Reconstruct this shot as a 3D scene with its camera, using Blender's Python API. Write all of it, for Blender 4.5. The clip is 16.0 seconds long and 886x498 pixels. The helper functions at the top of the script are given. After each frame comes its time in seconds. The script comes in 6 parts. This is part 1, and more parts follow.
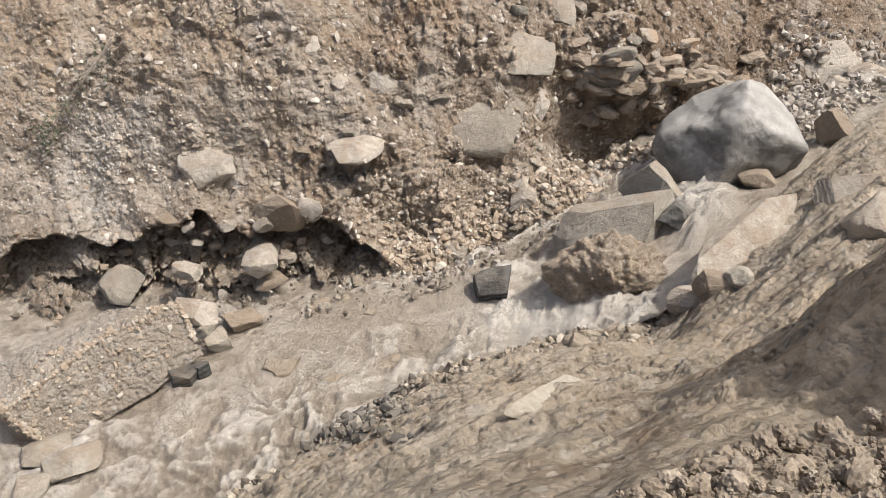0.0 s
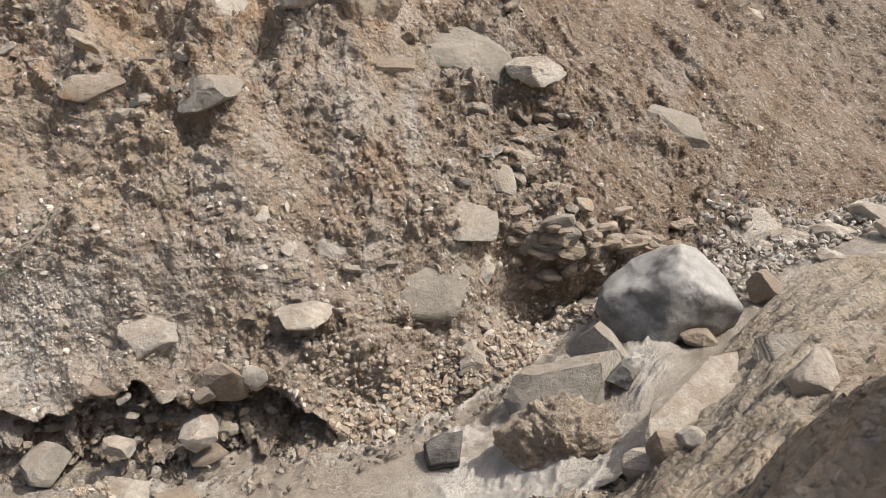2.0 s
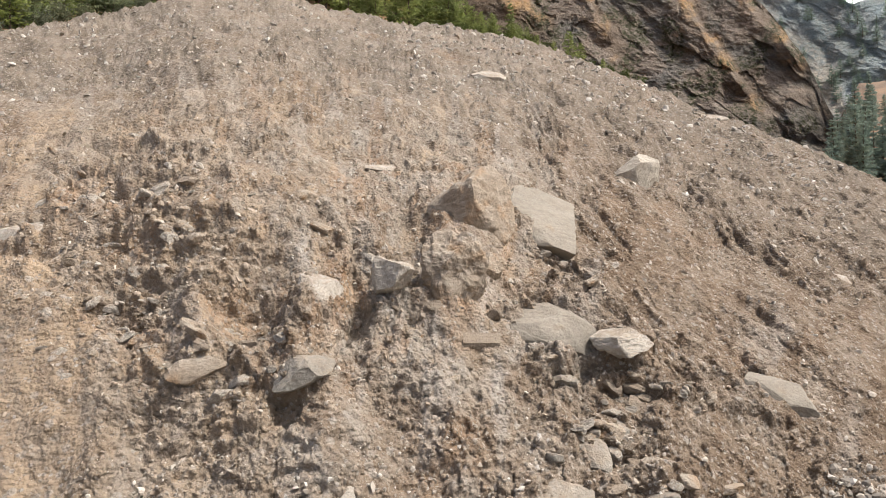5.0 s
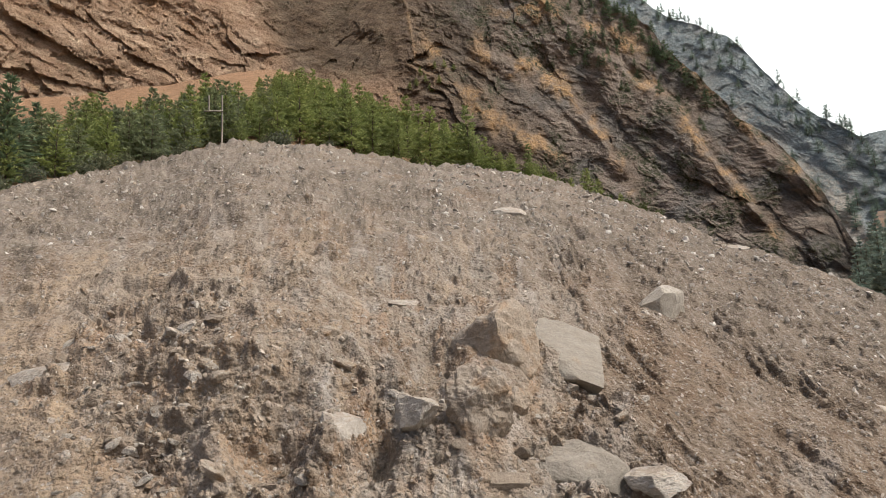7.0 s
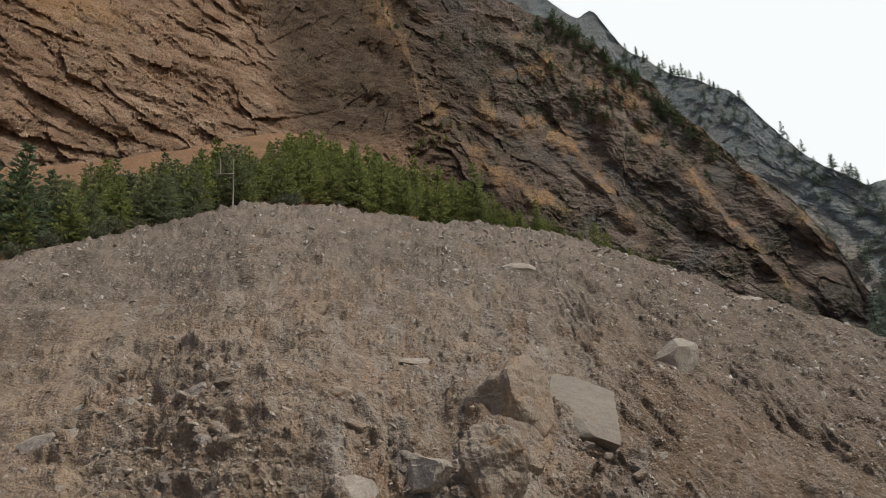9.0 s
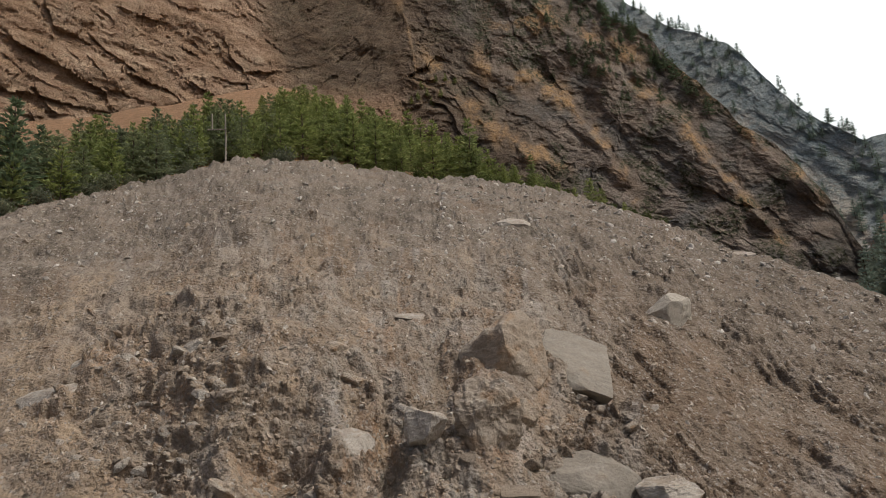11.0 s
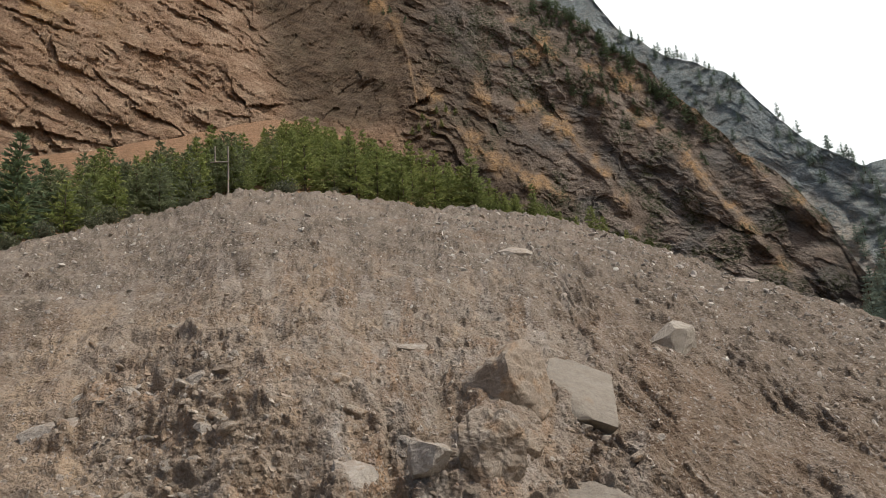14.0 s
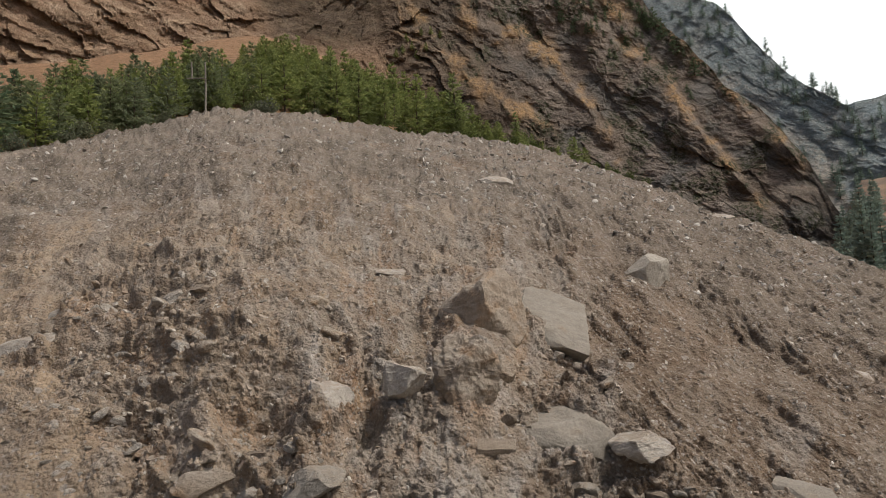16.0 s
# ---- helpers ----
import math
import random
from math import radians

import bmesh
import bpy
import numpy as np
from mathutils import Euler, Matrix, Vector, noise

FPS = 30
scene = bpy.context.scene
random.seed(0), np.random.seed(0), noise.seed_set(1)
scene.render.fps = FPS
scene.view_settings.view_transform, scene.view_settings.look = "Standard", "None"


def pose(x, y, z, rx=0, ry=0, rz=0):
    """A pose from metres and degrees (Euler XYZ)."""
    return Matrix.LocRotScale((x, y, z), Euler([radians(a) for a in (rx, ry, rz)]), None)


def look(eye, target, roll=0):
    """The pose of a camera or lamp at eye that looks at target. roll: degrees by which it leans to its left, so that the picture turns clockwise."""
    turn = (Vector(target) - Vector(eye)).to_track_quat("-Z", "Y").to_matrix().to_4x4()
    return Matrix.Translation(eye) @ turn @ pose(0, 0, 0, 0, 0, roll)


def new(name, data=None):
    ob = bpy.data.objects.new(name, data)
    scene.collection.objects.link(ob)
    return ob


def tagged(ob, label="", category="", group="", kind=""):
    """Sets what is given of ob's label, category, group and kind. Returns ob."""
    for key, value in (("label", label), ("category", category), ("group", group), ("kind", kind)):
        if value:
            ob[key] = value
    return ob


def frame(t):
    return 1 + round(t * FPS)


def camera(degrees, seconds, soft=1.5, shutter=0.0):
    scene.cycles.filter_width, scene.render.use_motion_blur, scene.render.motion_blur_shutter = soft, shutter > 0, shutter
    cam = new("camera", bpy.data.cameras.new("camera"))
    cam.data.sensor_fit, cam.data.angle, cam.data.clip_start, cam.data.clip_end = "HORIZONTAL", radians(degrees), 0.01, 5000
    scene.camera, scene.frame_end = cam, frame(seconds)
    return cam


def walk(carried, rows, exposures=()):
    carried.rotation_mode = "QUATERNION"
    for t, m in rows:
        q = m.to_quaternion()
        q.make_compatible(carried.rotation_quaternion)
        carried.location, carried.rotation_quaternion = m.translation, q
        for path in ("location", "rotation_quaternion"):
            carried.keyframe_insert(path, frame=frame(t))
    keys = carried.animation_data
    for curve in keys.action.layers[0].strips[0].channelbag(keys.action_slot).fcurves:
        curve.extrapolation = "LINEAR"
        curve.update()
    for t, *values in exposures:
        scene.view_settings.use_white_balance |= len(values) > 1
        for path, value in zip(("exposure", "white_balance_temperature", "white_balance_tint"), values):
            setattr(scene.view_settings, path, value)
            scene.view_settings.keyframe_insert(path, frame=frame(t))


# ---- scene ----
# The camera stands on the near bank, above a muddy river, and tilts from the water up to the mountain.
EYE = Vector((0.0, 0.0, 11.0))
cam = camera(63.48, 16.0, soft=0.7)
# seconds, bearing from +y towards +x, tilt, roll, in degrees
TURNS = (
    (0.0, -0.00, -34.95, 0.00),
    (0.5, 5.82, -34.22, 4.24),
    (1.0, 7.69, -29.54, 2.68),
    (1.5, 5.03, -25.72, 0.81),
    (2.0, 4.50, -21.84, 1.21),
    (2.5, 2.66, -18.12, 0.73),
    (3.0, 0.59, -15.11, 0.72),
    (3.5, -0.25, -11.33, 0.12),
    (4.0, -0.20, -8.06, -0.10),
    (4.5, -2.22, -4.87, -1.21),
    (5.0, -2.40, -0.12, -1.54),
    (5.2, -3.11, 1.47, -1.66),
    (7.3, -3.88, 11.84, -2.32),
    (7.5, -3.24, 12.63, -2.27),
    (8.0, -3.88, 14.26, -2.24),
    (8.5, -4.27, 15.41, -2.72),
    (9.0, -4.47, 15.22, -3.37),
    (9.5, -4.52, 13.78, -3.76),
    (9.7, -4.91, 13.15, -3.67),
    (11.8, -3.92, 11.58, -3.45),
    (12.0, -4.35, 12.32, -3.24),
    (12.5, -4.70, 13.27, -3.10),
    (13.0, -4.95, 13.61, -3.27),
    (13.5, -4.37, 14.49, -4.14),
    (14.0, -4.27, 14.05, -4.09),
    (14.5, -3.90, 13.92, -3.68),
    (15.0, -3.96, 14.30, -3.42),
    (15.5, -4.26, 14.87, -3.05),
    (16.0, -2.96, 8.13, -2.61),
)


def aimed(bearing, tilt, roll):
    b, e = radians(bearing), radians(tilt)
    ahead = Vector((math.sin(b) * math.cos(e), math.cos(b) * math.cos(e), math.sin(e)))
    return look(EYE, EYE + ahead * 10, roll)


EXPOSURES = ((0.0, -0.02), (1.0, -0.1), (2.0, -0.14), (3.0, -0.1), (4.0, -0.06), (5.2, 0.0), (7.3, -0.54), (8.0, -0.96), (9.0, -1.24), (9.7, -1.2), (11.8, -0.98), (14.5, -0.86), (16.0, -0.93))
walk(cam, [(t, aimed(b, e, r)) for t, b, e, r in TURNS], EXPOSURES)

# ---- light: a high sun to the far right of the slope, through a hazy white sky ----
SUN_BEARING, SUN_HEIGHT = 108.0, 60.0
world = bpy.data.worlds.new("world")
scene.world = world
world.use_nodes = True
wn = world.node_tree
sky = wn.nodes.new("ShaderNodeTexSky")
sky.sky_type = "NISHITA"
sky.sun_disc = False
sky.sun_elevation, sky.sun_rotation = radians(SUN_HEIGHT), radians(SUN_BEARING)
sky.dust_density, sky.air_density, sky.ozone_density = 6.0, 1.0, 1.0
wn.nodes["Background"].inputs["Strength"].default_value = 0.18
wn.links.new(sky.outputs[0], wn.nodes["Background"].inputs["Color"])
sun = new("sun", bpy.data.lights.new("sun", "SUN"))
sun.data.energy, sun.data.angle, sun.data.color = 4.3, radians(0.6), (1.0, 0.96, 0.9)
_b, _e = radians(SUN_BEARING), radians(SUN_HEIGHT)
sun_way = Vector((math.sin(_b) * math.cos(_e), math.cos(_b) * math.cos(_e), math.sin(_e)))
sun.matrix_world = look(sun_way * 200, (0, 0, 0))


# ---- noise on arrays ----
def lattice(ix, iy, iz, seed):
    n = (ix * 73856093) ^ (iy * 19349663) ^ (iz * 83492791) ^ (seed * 2654435761)
    n = (n ^ (n >> 13)) * 1274126177
    n = n ^ (n >> 16)
    return (n & 0xFFFF).astype(np.float32) / 32767.5 - 1.0


def rough(x, y, z, seed=0):
    """Smooth noise from -1 to 1."""
    x, y, z = np.broadcast_arrays(x, y, z)
    fx, fy, fz = np.floor(x), np.floor(y), np.floor(z)
    ix, iy, iz = fx.astype(np.int64), fy.astype(np.int64), fz.astype(np.int64)
    u, v, w = [(k * k * (3 - 2 * k)).astype(np.float32) for k in (x - fx, y - fy, z - fz)]
    out = 0
    for dx in (0, 1):
        for dy in (0, 1):
            for dz in (0, 1):
                c = lattice(ix + dx, iy + dy, iz + dz, seed)
                out = out + c * (u if dx else 1 - u) * (v if dy else 1 - v) * (w if dz else 1 - w)
    return out


def layers(x, y, z, octaves=4, seed=0, gain=0.5):
    out, amp = 0, 1.0
    for k in range(octaves):
        f = 2.03 ** k
        out = out + amp * rough(x * f, y * f, z * f, seed + k)
        amp *= gain
    return out


def cobbles(x, y, z, size, share, seed):
    """Height of stones bedded in the ground: blocky domes of about this size, in a share of the places."""
    x, y, z = x / size, y / size, z / size
    ix, iy, iz = [np.floor(k).astype(np.int64) for k in (x, y, z)]
    best = np.zeros(x.shape, dtype=np.float32)
    for dx in (-1, 0, 1):
        for dy in (-1, 0, 1):
            for dz in (-1, 0, 1):
                jx, jy, jz = ix + dx, iy + dy, iz + dz
                r1, r2, r3 = [lattice(jx, jy, jz, seed + k) for k in (1, 2, 3)]
                ux, uy, uz = x - jx - 0.5 - 0.45 * r1, y - jy - 0.5 - 0.45 * r2, z - jz - 0.5 - 0.45 * r3
                r4 = r1 * 7.31 % 1.0
                r5 = r2 * 5.17 % 1.0
                far_ = 0.55 * np.sqrt(ux * ux + uy * uy + uz * uz) + 0.45 * np.maximum(np.abs(ux + 0.4 * r3 * uz), np.maximum(np.abs(uy), np.abs(uz - 0.4 * r1 * ux)))
                rad = (0.22 + 0.4 * r4) * (r5 < share)
                best = np.maximum(best, np.minimum(rad - far_, 0.6 * rad))
    return best * size


def facets(x, z, size, seed, tilt=0.5, lift=0.3):
    """Height of ground broken into blocks of about this size, each with a flat face of its own tilt."""
    x, z = x / size, z / size
    ix, iz = np.floor(x).astype(np.int64), np.floor(z).astype(np.int64)
    zero = np.zeros_like(ix)
    near_ = np.full(x.shape, 9.0, dtype=np.float32)
    out = np.zeros(x.shape, dtype=np.float32)
    for dx in (-1, 0, 1):
        for dz in (-1, 0, 1):
            jx, jz = ix + dx, iz + dz
            ux = x - jx - 0.5 - 0.45 * lattice(jx, jz, zero, seed)
            uz = z - jz - 0.5 - 0.45 * lattice(jx, jz, zero, seed + 1)
            far_ = ux * ux + uz * uz
            own = lift * lattice(jx, jz, zero, seed + 2) + tilt * (ux * lattice(jx, jz, zero, seed + 3) + uz * lattice(jx, jz, zero, seed + 4))
            out = np.where(far_ < near_, own, out)
            near_ = np.minimum(near_, far_)
    return out * size


def steps(x, lo, hi):
    k = np.clip((x - lo) / (hi - lo), 0, 1)
    return k * k * (3 - 2 * k)


# ---- materials ----
def material(name, roughness=0.9, metallic=0.0):
    m = bpy.data.materials.new(name)
    m.use_nodes = True
    b = m.node_tree.nodes["Principled BSDF"]
    b.inputs["Roughness"].default_value, b.inputs["Metallic"].default_value = roughness, metallic
    b.inputs["Specular IOR Level"].default_value = 0.25
    return m


def node(m, kind, **sets):
    n = m.node_tree.nodes.new(kind)
    for k, v in sets.items():
        n.inputs[k.replace("_", " ")].default_value = v
    return n


def link(m, a, b):
    m.node_tree.links.new(a, b)


def place_of(m, scale=(1, 1, 1), own=False):
    tc = m.node_tree.nodes.new("ShaderNodeTexCoord")
    mp = m.node_tree.nodes.new("ShaderNodeMapping")
    mp.inputs["Scale"].default_value = scale
    if own:
        link(m, tc.outputs["Object"], mp.inputs["Vector"])
    else:
        g = m.node_tree.nodes.new("ShaderNodeNewGeometry")
        link(m, g.outputs["Position"], mp.inputs["Vector"])
    return mp.outputs[0]


def clouds(m, at, scale, detail=5.0, rough_=0.6, lo=0.35, hi=0.65):
    n = node(m, "ShaderNodeTexNoise", Scale=scale, Detail=detail, Roughness=rough_)
    link(m, at, n.inputs["Vector"])
    r = m.node_tree.nodes.new("ShaderNodeMapRange")
    r.inputs["From Min"].default_value, r.inputs["From Max"].default_value = lo, hi
    link(m, n.outputs["Fac"], r.inputs["Value"])
    return r.outputs[0]


def blend(m, fac, a, b, how="MIX"):
    n = m.node_tree.nodes.new("ShaderNodeMix")
    n.data_type, n.blend_type = "RGBA", how
    for value, slot in ((fac, 0), (a, 6), (b, 7)):
        if isinstance(value, (float, int)):
            n.inputs[slot].default_value = value
        elif isinstance(value, tuple):
            n.inputs[slot].default_value = (*value, 1)
        else:
            link(m, value, n.inputs[slot])
    return n.outputs[2]


def relief(m, heights, strength=0.6, distance=0.05):
    """Bumps one after another: (height, strength, distance)."""
    last = None
    for h, s, d in heights:
        n = node(m, "ShaderNodeBump", Strength=s, Distance=d)
        link(m, h, n.inputs["Height"])
        if last:
            link(m, last, n.inputs["Normal"])
        last = n.outputs[0]
    link(m, last, m.node_tree.nodes["Principled BSDF"].inputs["Normal"])


def paint(m, colour):
    link(m, colour, m.node_tree.nodes["Principled BSDF"].inputs["Base Color"])


def cells(m, at, scale, feature="F1"):
    n = node(m, "ShaderNodeTexVoronoi", Scale=scale)
    n.feature = feature
    link(m, at, n.inputs["Vector"])
    return n


def from_field(m, name):
    n = m.node_tree.nodes.new("ShaderNodeAttribute")
    n.attribute_name = name
    return n.outputs["Fac"]


def debris_material(name, soil, gravel, pale, ochre, ochre_lo=0.55, speck=5.0, sand=None, grey=None, coarse=1.0):
    """Clay full of gravel: patches of soil, grey gravel and rusty clay, with single pale stones."""
    m = material(name, 0.95)
    p = place_of(m)
    c = blend(m, clouds(m, p, 0.35, 6), soil, gravel)
    c = blend(m, clouds(m, p, 0.2, 5, 0.65, ochre_lo, ochre_lo + 0.2), c, ochre)
    if sand:
        c = blend(m, clouds(m, p, 0.9, 7, 0.7, 0.5, 0.68), c, (0.385, 0.345, 0.292))
        c = blend(m, clouds(m, p, 0.55, 7, 0.7, 0.54, 0.7), c, (0.21, 0.155, 0.11))
        c = blend(m, from_field(m, "rust"), c, (0.37, 0.235, 0.14))
        c = blend(m, from_field(m, "brown"), c, (0.172, 0.124, 0.085))
        c = blend(m, from_field(m, "ash"), c, (0.152, 0.127, 0.1))
        c = blend(m, from_field(m, "grey"), c, grey)
        c = blend(m, from_field(m, "sand"), c, blend(m, clouds(m, p, 0.5, 6), sand, soil))
    c = blend(m, clouds(m, p, 2.6, 8, 0.75, 0.3, 0.72), blend(m, 1.0, c, (0.74, 0.72, 0.7), "MULTIPLY"), blend(m, 0.6, c, (0.66, 0.645, 0.62), "OVERLAY"))
    # stones of every tone, too small to stand out by themselves
    for size, lo, hi, amount in ((2.7, 0.3, 0.4, 0.7), (6.5, 0.32, 0.46, 0.9), (17.0, 0.28, 0.46, 0.7)):
        v = cells(m, p, size)
        tone = m.node_tree.nodes.new("ShaderNodeSeparateColor")
        link(m, v.outputs["Color"], tone.inputs[0])
        some = m.node_tree.nodes.new("ShaderNodeMapRange")
        some.inputs["From Min"].default_value, some.inputs["From Max"].default_value = 0.62, 0.7
        some.inputs["To Max"].default_value = amount
        link(m, tone.outputs[1], some.inputs["Value"])
        edge = m.node_tree.nodes.new("ShaderNodeMapRange")
        edge.inputs["From Min"].default_value, edge.inputs["From Max"].default_value = hi, lo
        link(m, v.outputs["Distance"], edge.inputs["Value"])
        both = m.node_tree.nodes.new("ShaderNodeMath")
        both.operation = "MULTIPLY"
        link(m, some.outputs[0], both.inputs[0])
        link(m, edge.outputs[0], both.inputs[1])
        c = blend(m, both.outputs[0], c, blend(m, tone.outputs[0], soil, blend(m, 0.5, gravel, pale)))
    paint(m, c)
    squat = m.node_tree.nodes.new("ShaderNodeMapping")
    squat.inputs["Scale"].default_value = (1.0, 1.0, 1.5)
    link(m, p, squat.inputs["Vector"])
    v1 = cells(m, squat.outputs[0], 3.2)
    v1.distance = "CHEBYCHEV"
    v2 = cells(m, p, 9.0)
    v3 = cells(m, p, 23.0)
    relief(m, [(clouds(m, p, 1.3, 9, 0.75, 0, 1), 0.5 * coarse, 0.5), (clouds(m, p, 7.0, 8, 0.7, 0, 1), 0.8 * coarse, 0.13), (v1.outputs["Distance"], 0.7 * coarse, -0.16), (v2.outputs["Distance"], 0.8 * coarse, -0.07),
               (v3.outputs["Distance"], 0.5 * coarse, -0.03)])
    return m


def rock_material(name, dark, light, stain, stain_lo=0.6, rough_=0.85, bands=0.0, grain=1.0, dust=(0.3, 0.24, 0.18), dusty=0.8, bumpy=1.0, dust_lo=0.35):
    m = material(name, rough_)
    p = place_of(m, own=True)
    info = m.node_tree.nodes.new("ShaderNodeObjectInfo")
    shift = m.node_tree.nodes.new("ShaderNodeVectorMath")
    shift.operation = "ADD"
    spread = m.node_tree.nodes.new("ShaderNodeMath")
    spread.operation = "MULTIPLY"
    spread.inputs[1].default_value = 37.0
    link(m, info.outputs["Random"], spread.inputs[0])
    link(m, p, shift.inputs[0])
    link(m, spread.outputs[0], shift.inputs[1])
    p = shift.outputs[0]
    c = blend(m, clouds(m, p, 1.1 * grain, 7, 0.65, 0.3, 0.7), dark, light)
    if bands:
        w = node(m, "ShaderNodeTexWave", Scale=bands, Distortion=5.0, Detail=5.0)
        w.bands_direction = "Z"
        link(m, p, w.inputs["Vector"])
        c = blend(m, w.outputs["Fac"], c, blend(m, 0.6, c, dark, "MULTIPLY"))
    c = blend(m, clouds(m, p, 0.8 * grain, 5, 0.6, stain_lo, stain_lo + 0.15), c, stain)
    c = blend(m, clouds(m, p, 9.0 * grain, 6, 0.7, 0.25, 0.8), blend(m, 1.0, c, (0.75, 0.74, 0.72), "MULTIPLY"), blend(m, 0.6, c, (0.66, 0.65, 0.63), "OVERLAY"))
    if dusty:
        # settled clay dust on what lies flat
        g = m.node_tree.nodes.new("ShaderNodeNewGeometry")
        sep = m.node_tree.nodes.new("ShaderNodeSeparateXYZ")
        link(m, g.outputs["Normal"], sep.inputs[0])
        lie = m.node_tree.nodes.new("ShaderNodeMapRange")
        lie.inputs["From Min"].default_value, lie.inputs["From Max"].default_value = 0.35, 0.8
        lie.inputs["To Max"].default_value = dusty
        link(m, sep.outputs["Z"], lie.inputs["Value"])
        both = m.node_tree.nodes.new("ShaderNodeMath")
        both.operation = "MULTIPLY"
        link(m, lie.outputs[0], both.inputs[0])
        link(m, clouds(m, p, 3.0 * grain, 6, 0.7, dust_lo, 0.6), both.inputs[1])
        c = blend(m, both.outputs[0], c, dust)
    # hairline cracks and bedding
    warp = m.node_tree.nodes.new("ShaderNodeVectorMath")
    warp.operation = "MULTIPLY_ADD"
    nz = node(m, "ShaderNodeTexNoise", Scale=1.4 * grain, Detail=5.0, Roughness=0.65)
    link(m, p, nz.inputs["Vector"])
    link(m, nz.outputs["Color"], warp.inputs[0])
    warp.inputs[1].default_value = (0.9, 0.9, 0.9)
    flat = m.node_tree.nodes.new("ShaderNodeMapping")
    flat.inputs["Scale"].default_value = (0.7, 0.7, 1.5)
    flat.inputs["Rotation"].default_value = (0.3, 0.35, 0.2)
    link(m, p, flat.inputs["Vector"])
    link(m, flat.outputs[0], warp.inputs[2])
    gap = cells(m, warp.outputs[0], 1.5 * grain, "DISTANCE_TO_EDGE")
    line = m.node_tree.nodes.new("ShaderNodeMapRange")
    line.inputs["From Max"].default_value = 0.018
    link(m, gap.outputs["Distance"], line.inputs["Value"])
    patchy = m.node_tree.nodes.new("ShaderNodeMath")
    patchy.operation = "MAXIMUM"
    link(m, line.outputs[0], patchy.inputs[0])
    link(m, clouds(m, p, 1.9 * grain, 3, 0.5, 0.4, 0.55), patchy.inputs[1])
    c = blend(m, patchy.outputs[0], blend(m, 0.4, c, (0.5, 0.46, 0.42), "MULTIPLY"), c)
    paint(m, c)
    relief(m, [(patchy.outputs[0], 0.3, 0.03), (clouds(m, p, 3.0 * grain, 8, 0.7, 0, 1), 0.9 * bumpy, 0.16 / grain), (clouds(m, p, 22.0 * grain, 5, 0.7, 0, 1), 0.5 * bumpy, 0.03 / grain)])
    return m


SLOPE = debris_material("debris_clay", (0.265, 0.208, 0.155), (0.32, 0.282, 0.235), (0.48, 0.45, 0.405), (0.28, 0.188, 0.12), sand=(0.43, 0.335, 0.235), grey=(0.42, 0.395, 0.36), coarse=0.9)
BANK = debris_material("bank_clay", (0.27, 0.23, 0.18), (0.34, 0.3, 0.245), (0.4, 0.365, 0.32), (0.24, 0.185, 0.13), 0.56, 4.0, coarse=0.8, sand=(0.46, 0.385, 0.295), grey=(0.4, 0.37, 0.32))
ROCK_GREY = rock_material("rock_grey", (0.25, 0.23, 0.2), (0.41, 0.385, 0.34), (0.28, 0.235, 0.185))
ROCK_PALE = rock_material("rock_pale", (0.39, 0.35, 0.3), (0.55, 0.515, 0.46), (0.36, 0.3, 0.23))
ROCK_DARK = rock_material("rock_dark", (0.06, 0.062, 0.06), (0.17, 0.17, 0.165), (0.24, 0.2, 0.16), 0.62, 0.6, 2.5, dusty=0.3)
ROCK_TAN = rock_material("rock_tan", (0.235, 0.19, 0.145), (0.345, 0.295, 0.24), (0.31, 0.21, 0.135), 0.63)
ROCK_RUST = rock_material("rock_rust", (0.29, 0.23, 0.17), (0.43, 0.375, 0.31), (0.36, 0.24, 0.145), 0.52, dust=(0.42, 0.37, 0.3), dusty=0.6)
ROCK_MUD = rock_material("rock_mud", (0.25, 0.205, 0.155), (0.34, 0.29, 0.23), (0.2, 0.16, 0.12), 0.6, 0.5, dusty=0)
CEMENTED = debris_material("cemented_gravel", (0.29, 0.25, 0.205), (0.35, 0.32, 0.28), (0.5, 0.48, 0.45), (0.28, 0.23, 0.18))
ROCK_SLATE = rock_material("rock_slate", (0.205, 0.185, 0.155), (0.31, 0.285, 0.245), (0.27, 0.22, 0.165), 0.62, dusty=0.25, bumpy=0.7)
PALE_SLAB = rock_material("pale_slab_stone", (0.42, 0.38, 0.32), (0.52, 0.485, 0.42), (0.4, 0.35, 0.28), 0.65, dusty=0.2)
BOULDER = rock_material("boulder_stone", (0.115, 0.112, 0.105), (0.27, 0.262, 0.245), (0.5, 0.485, 0.46), 0.54, 0.5, 0.0, 0.9, dust=(0.47, 0.45, 0.42), dusty=0.5, bumpy=0.4, dust_lo=0.1)


# ---- meshes ----
def mesh_of(name, verts, faces, mat, smooth=False):
    me = bpy.data.meshes.new(name)
    verts = np.asarray(verts, dtype=np.float32)
    faces = np.asarray(faces, dtype=np.int32)
    n, k = faces.shape
    me.vertices.add(len(verts))
    me.vertices.foreach_set("co", verts.ravel())
    me.loops.add(n * k)
    me.loops.foreach_set("vertex_index", faces.ravel())
    me.polygons.add(n)
    me.polygons.foreach_set("loop_start", np.arange(0, n * k, k, dtype=np.int32))
    me.polygons.foreach_set("use_smooth", np.full(n, smooth))
    me.update(calc_edges=True)
    if mat:
        me.materials.append(mat)
    return me


def grid_faces(rows, cols):
    i = np.arange(rows * cols).reshape(rows, cols)
    return np.stack([i[:-1, :-1], i[:-1, 1:], i[1:, 1:], i[1:, :-1]], -1).reshape(-1, 4)


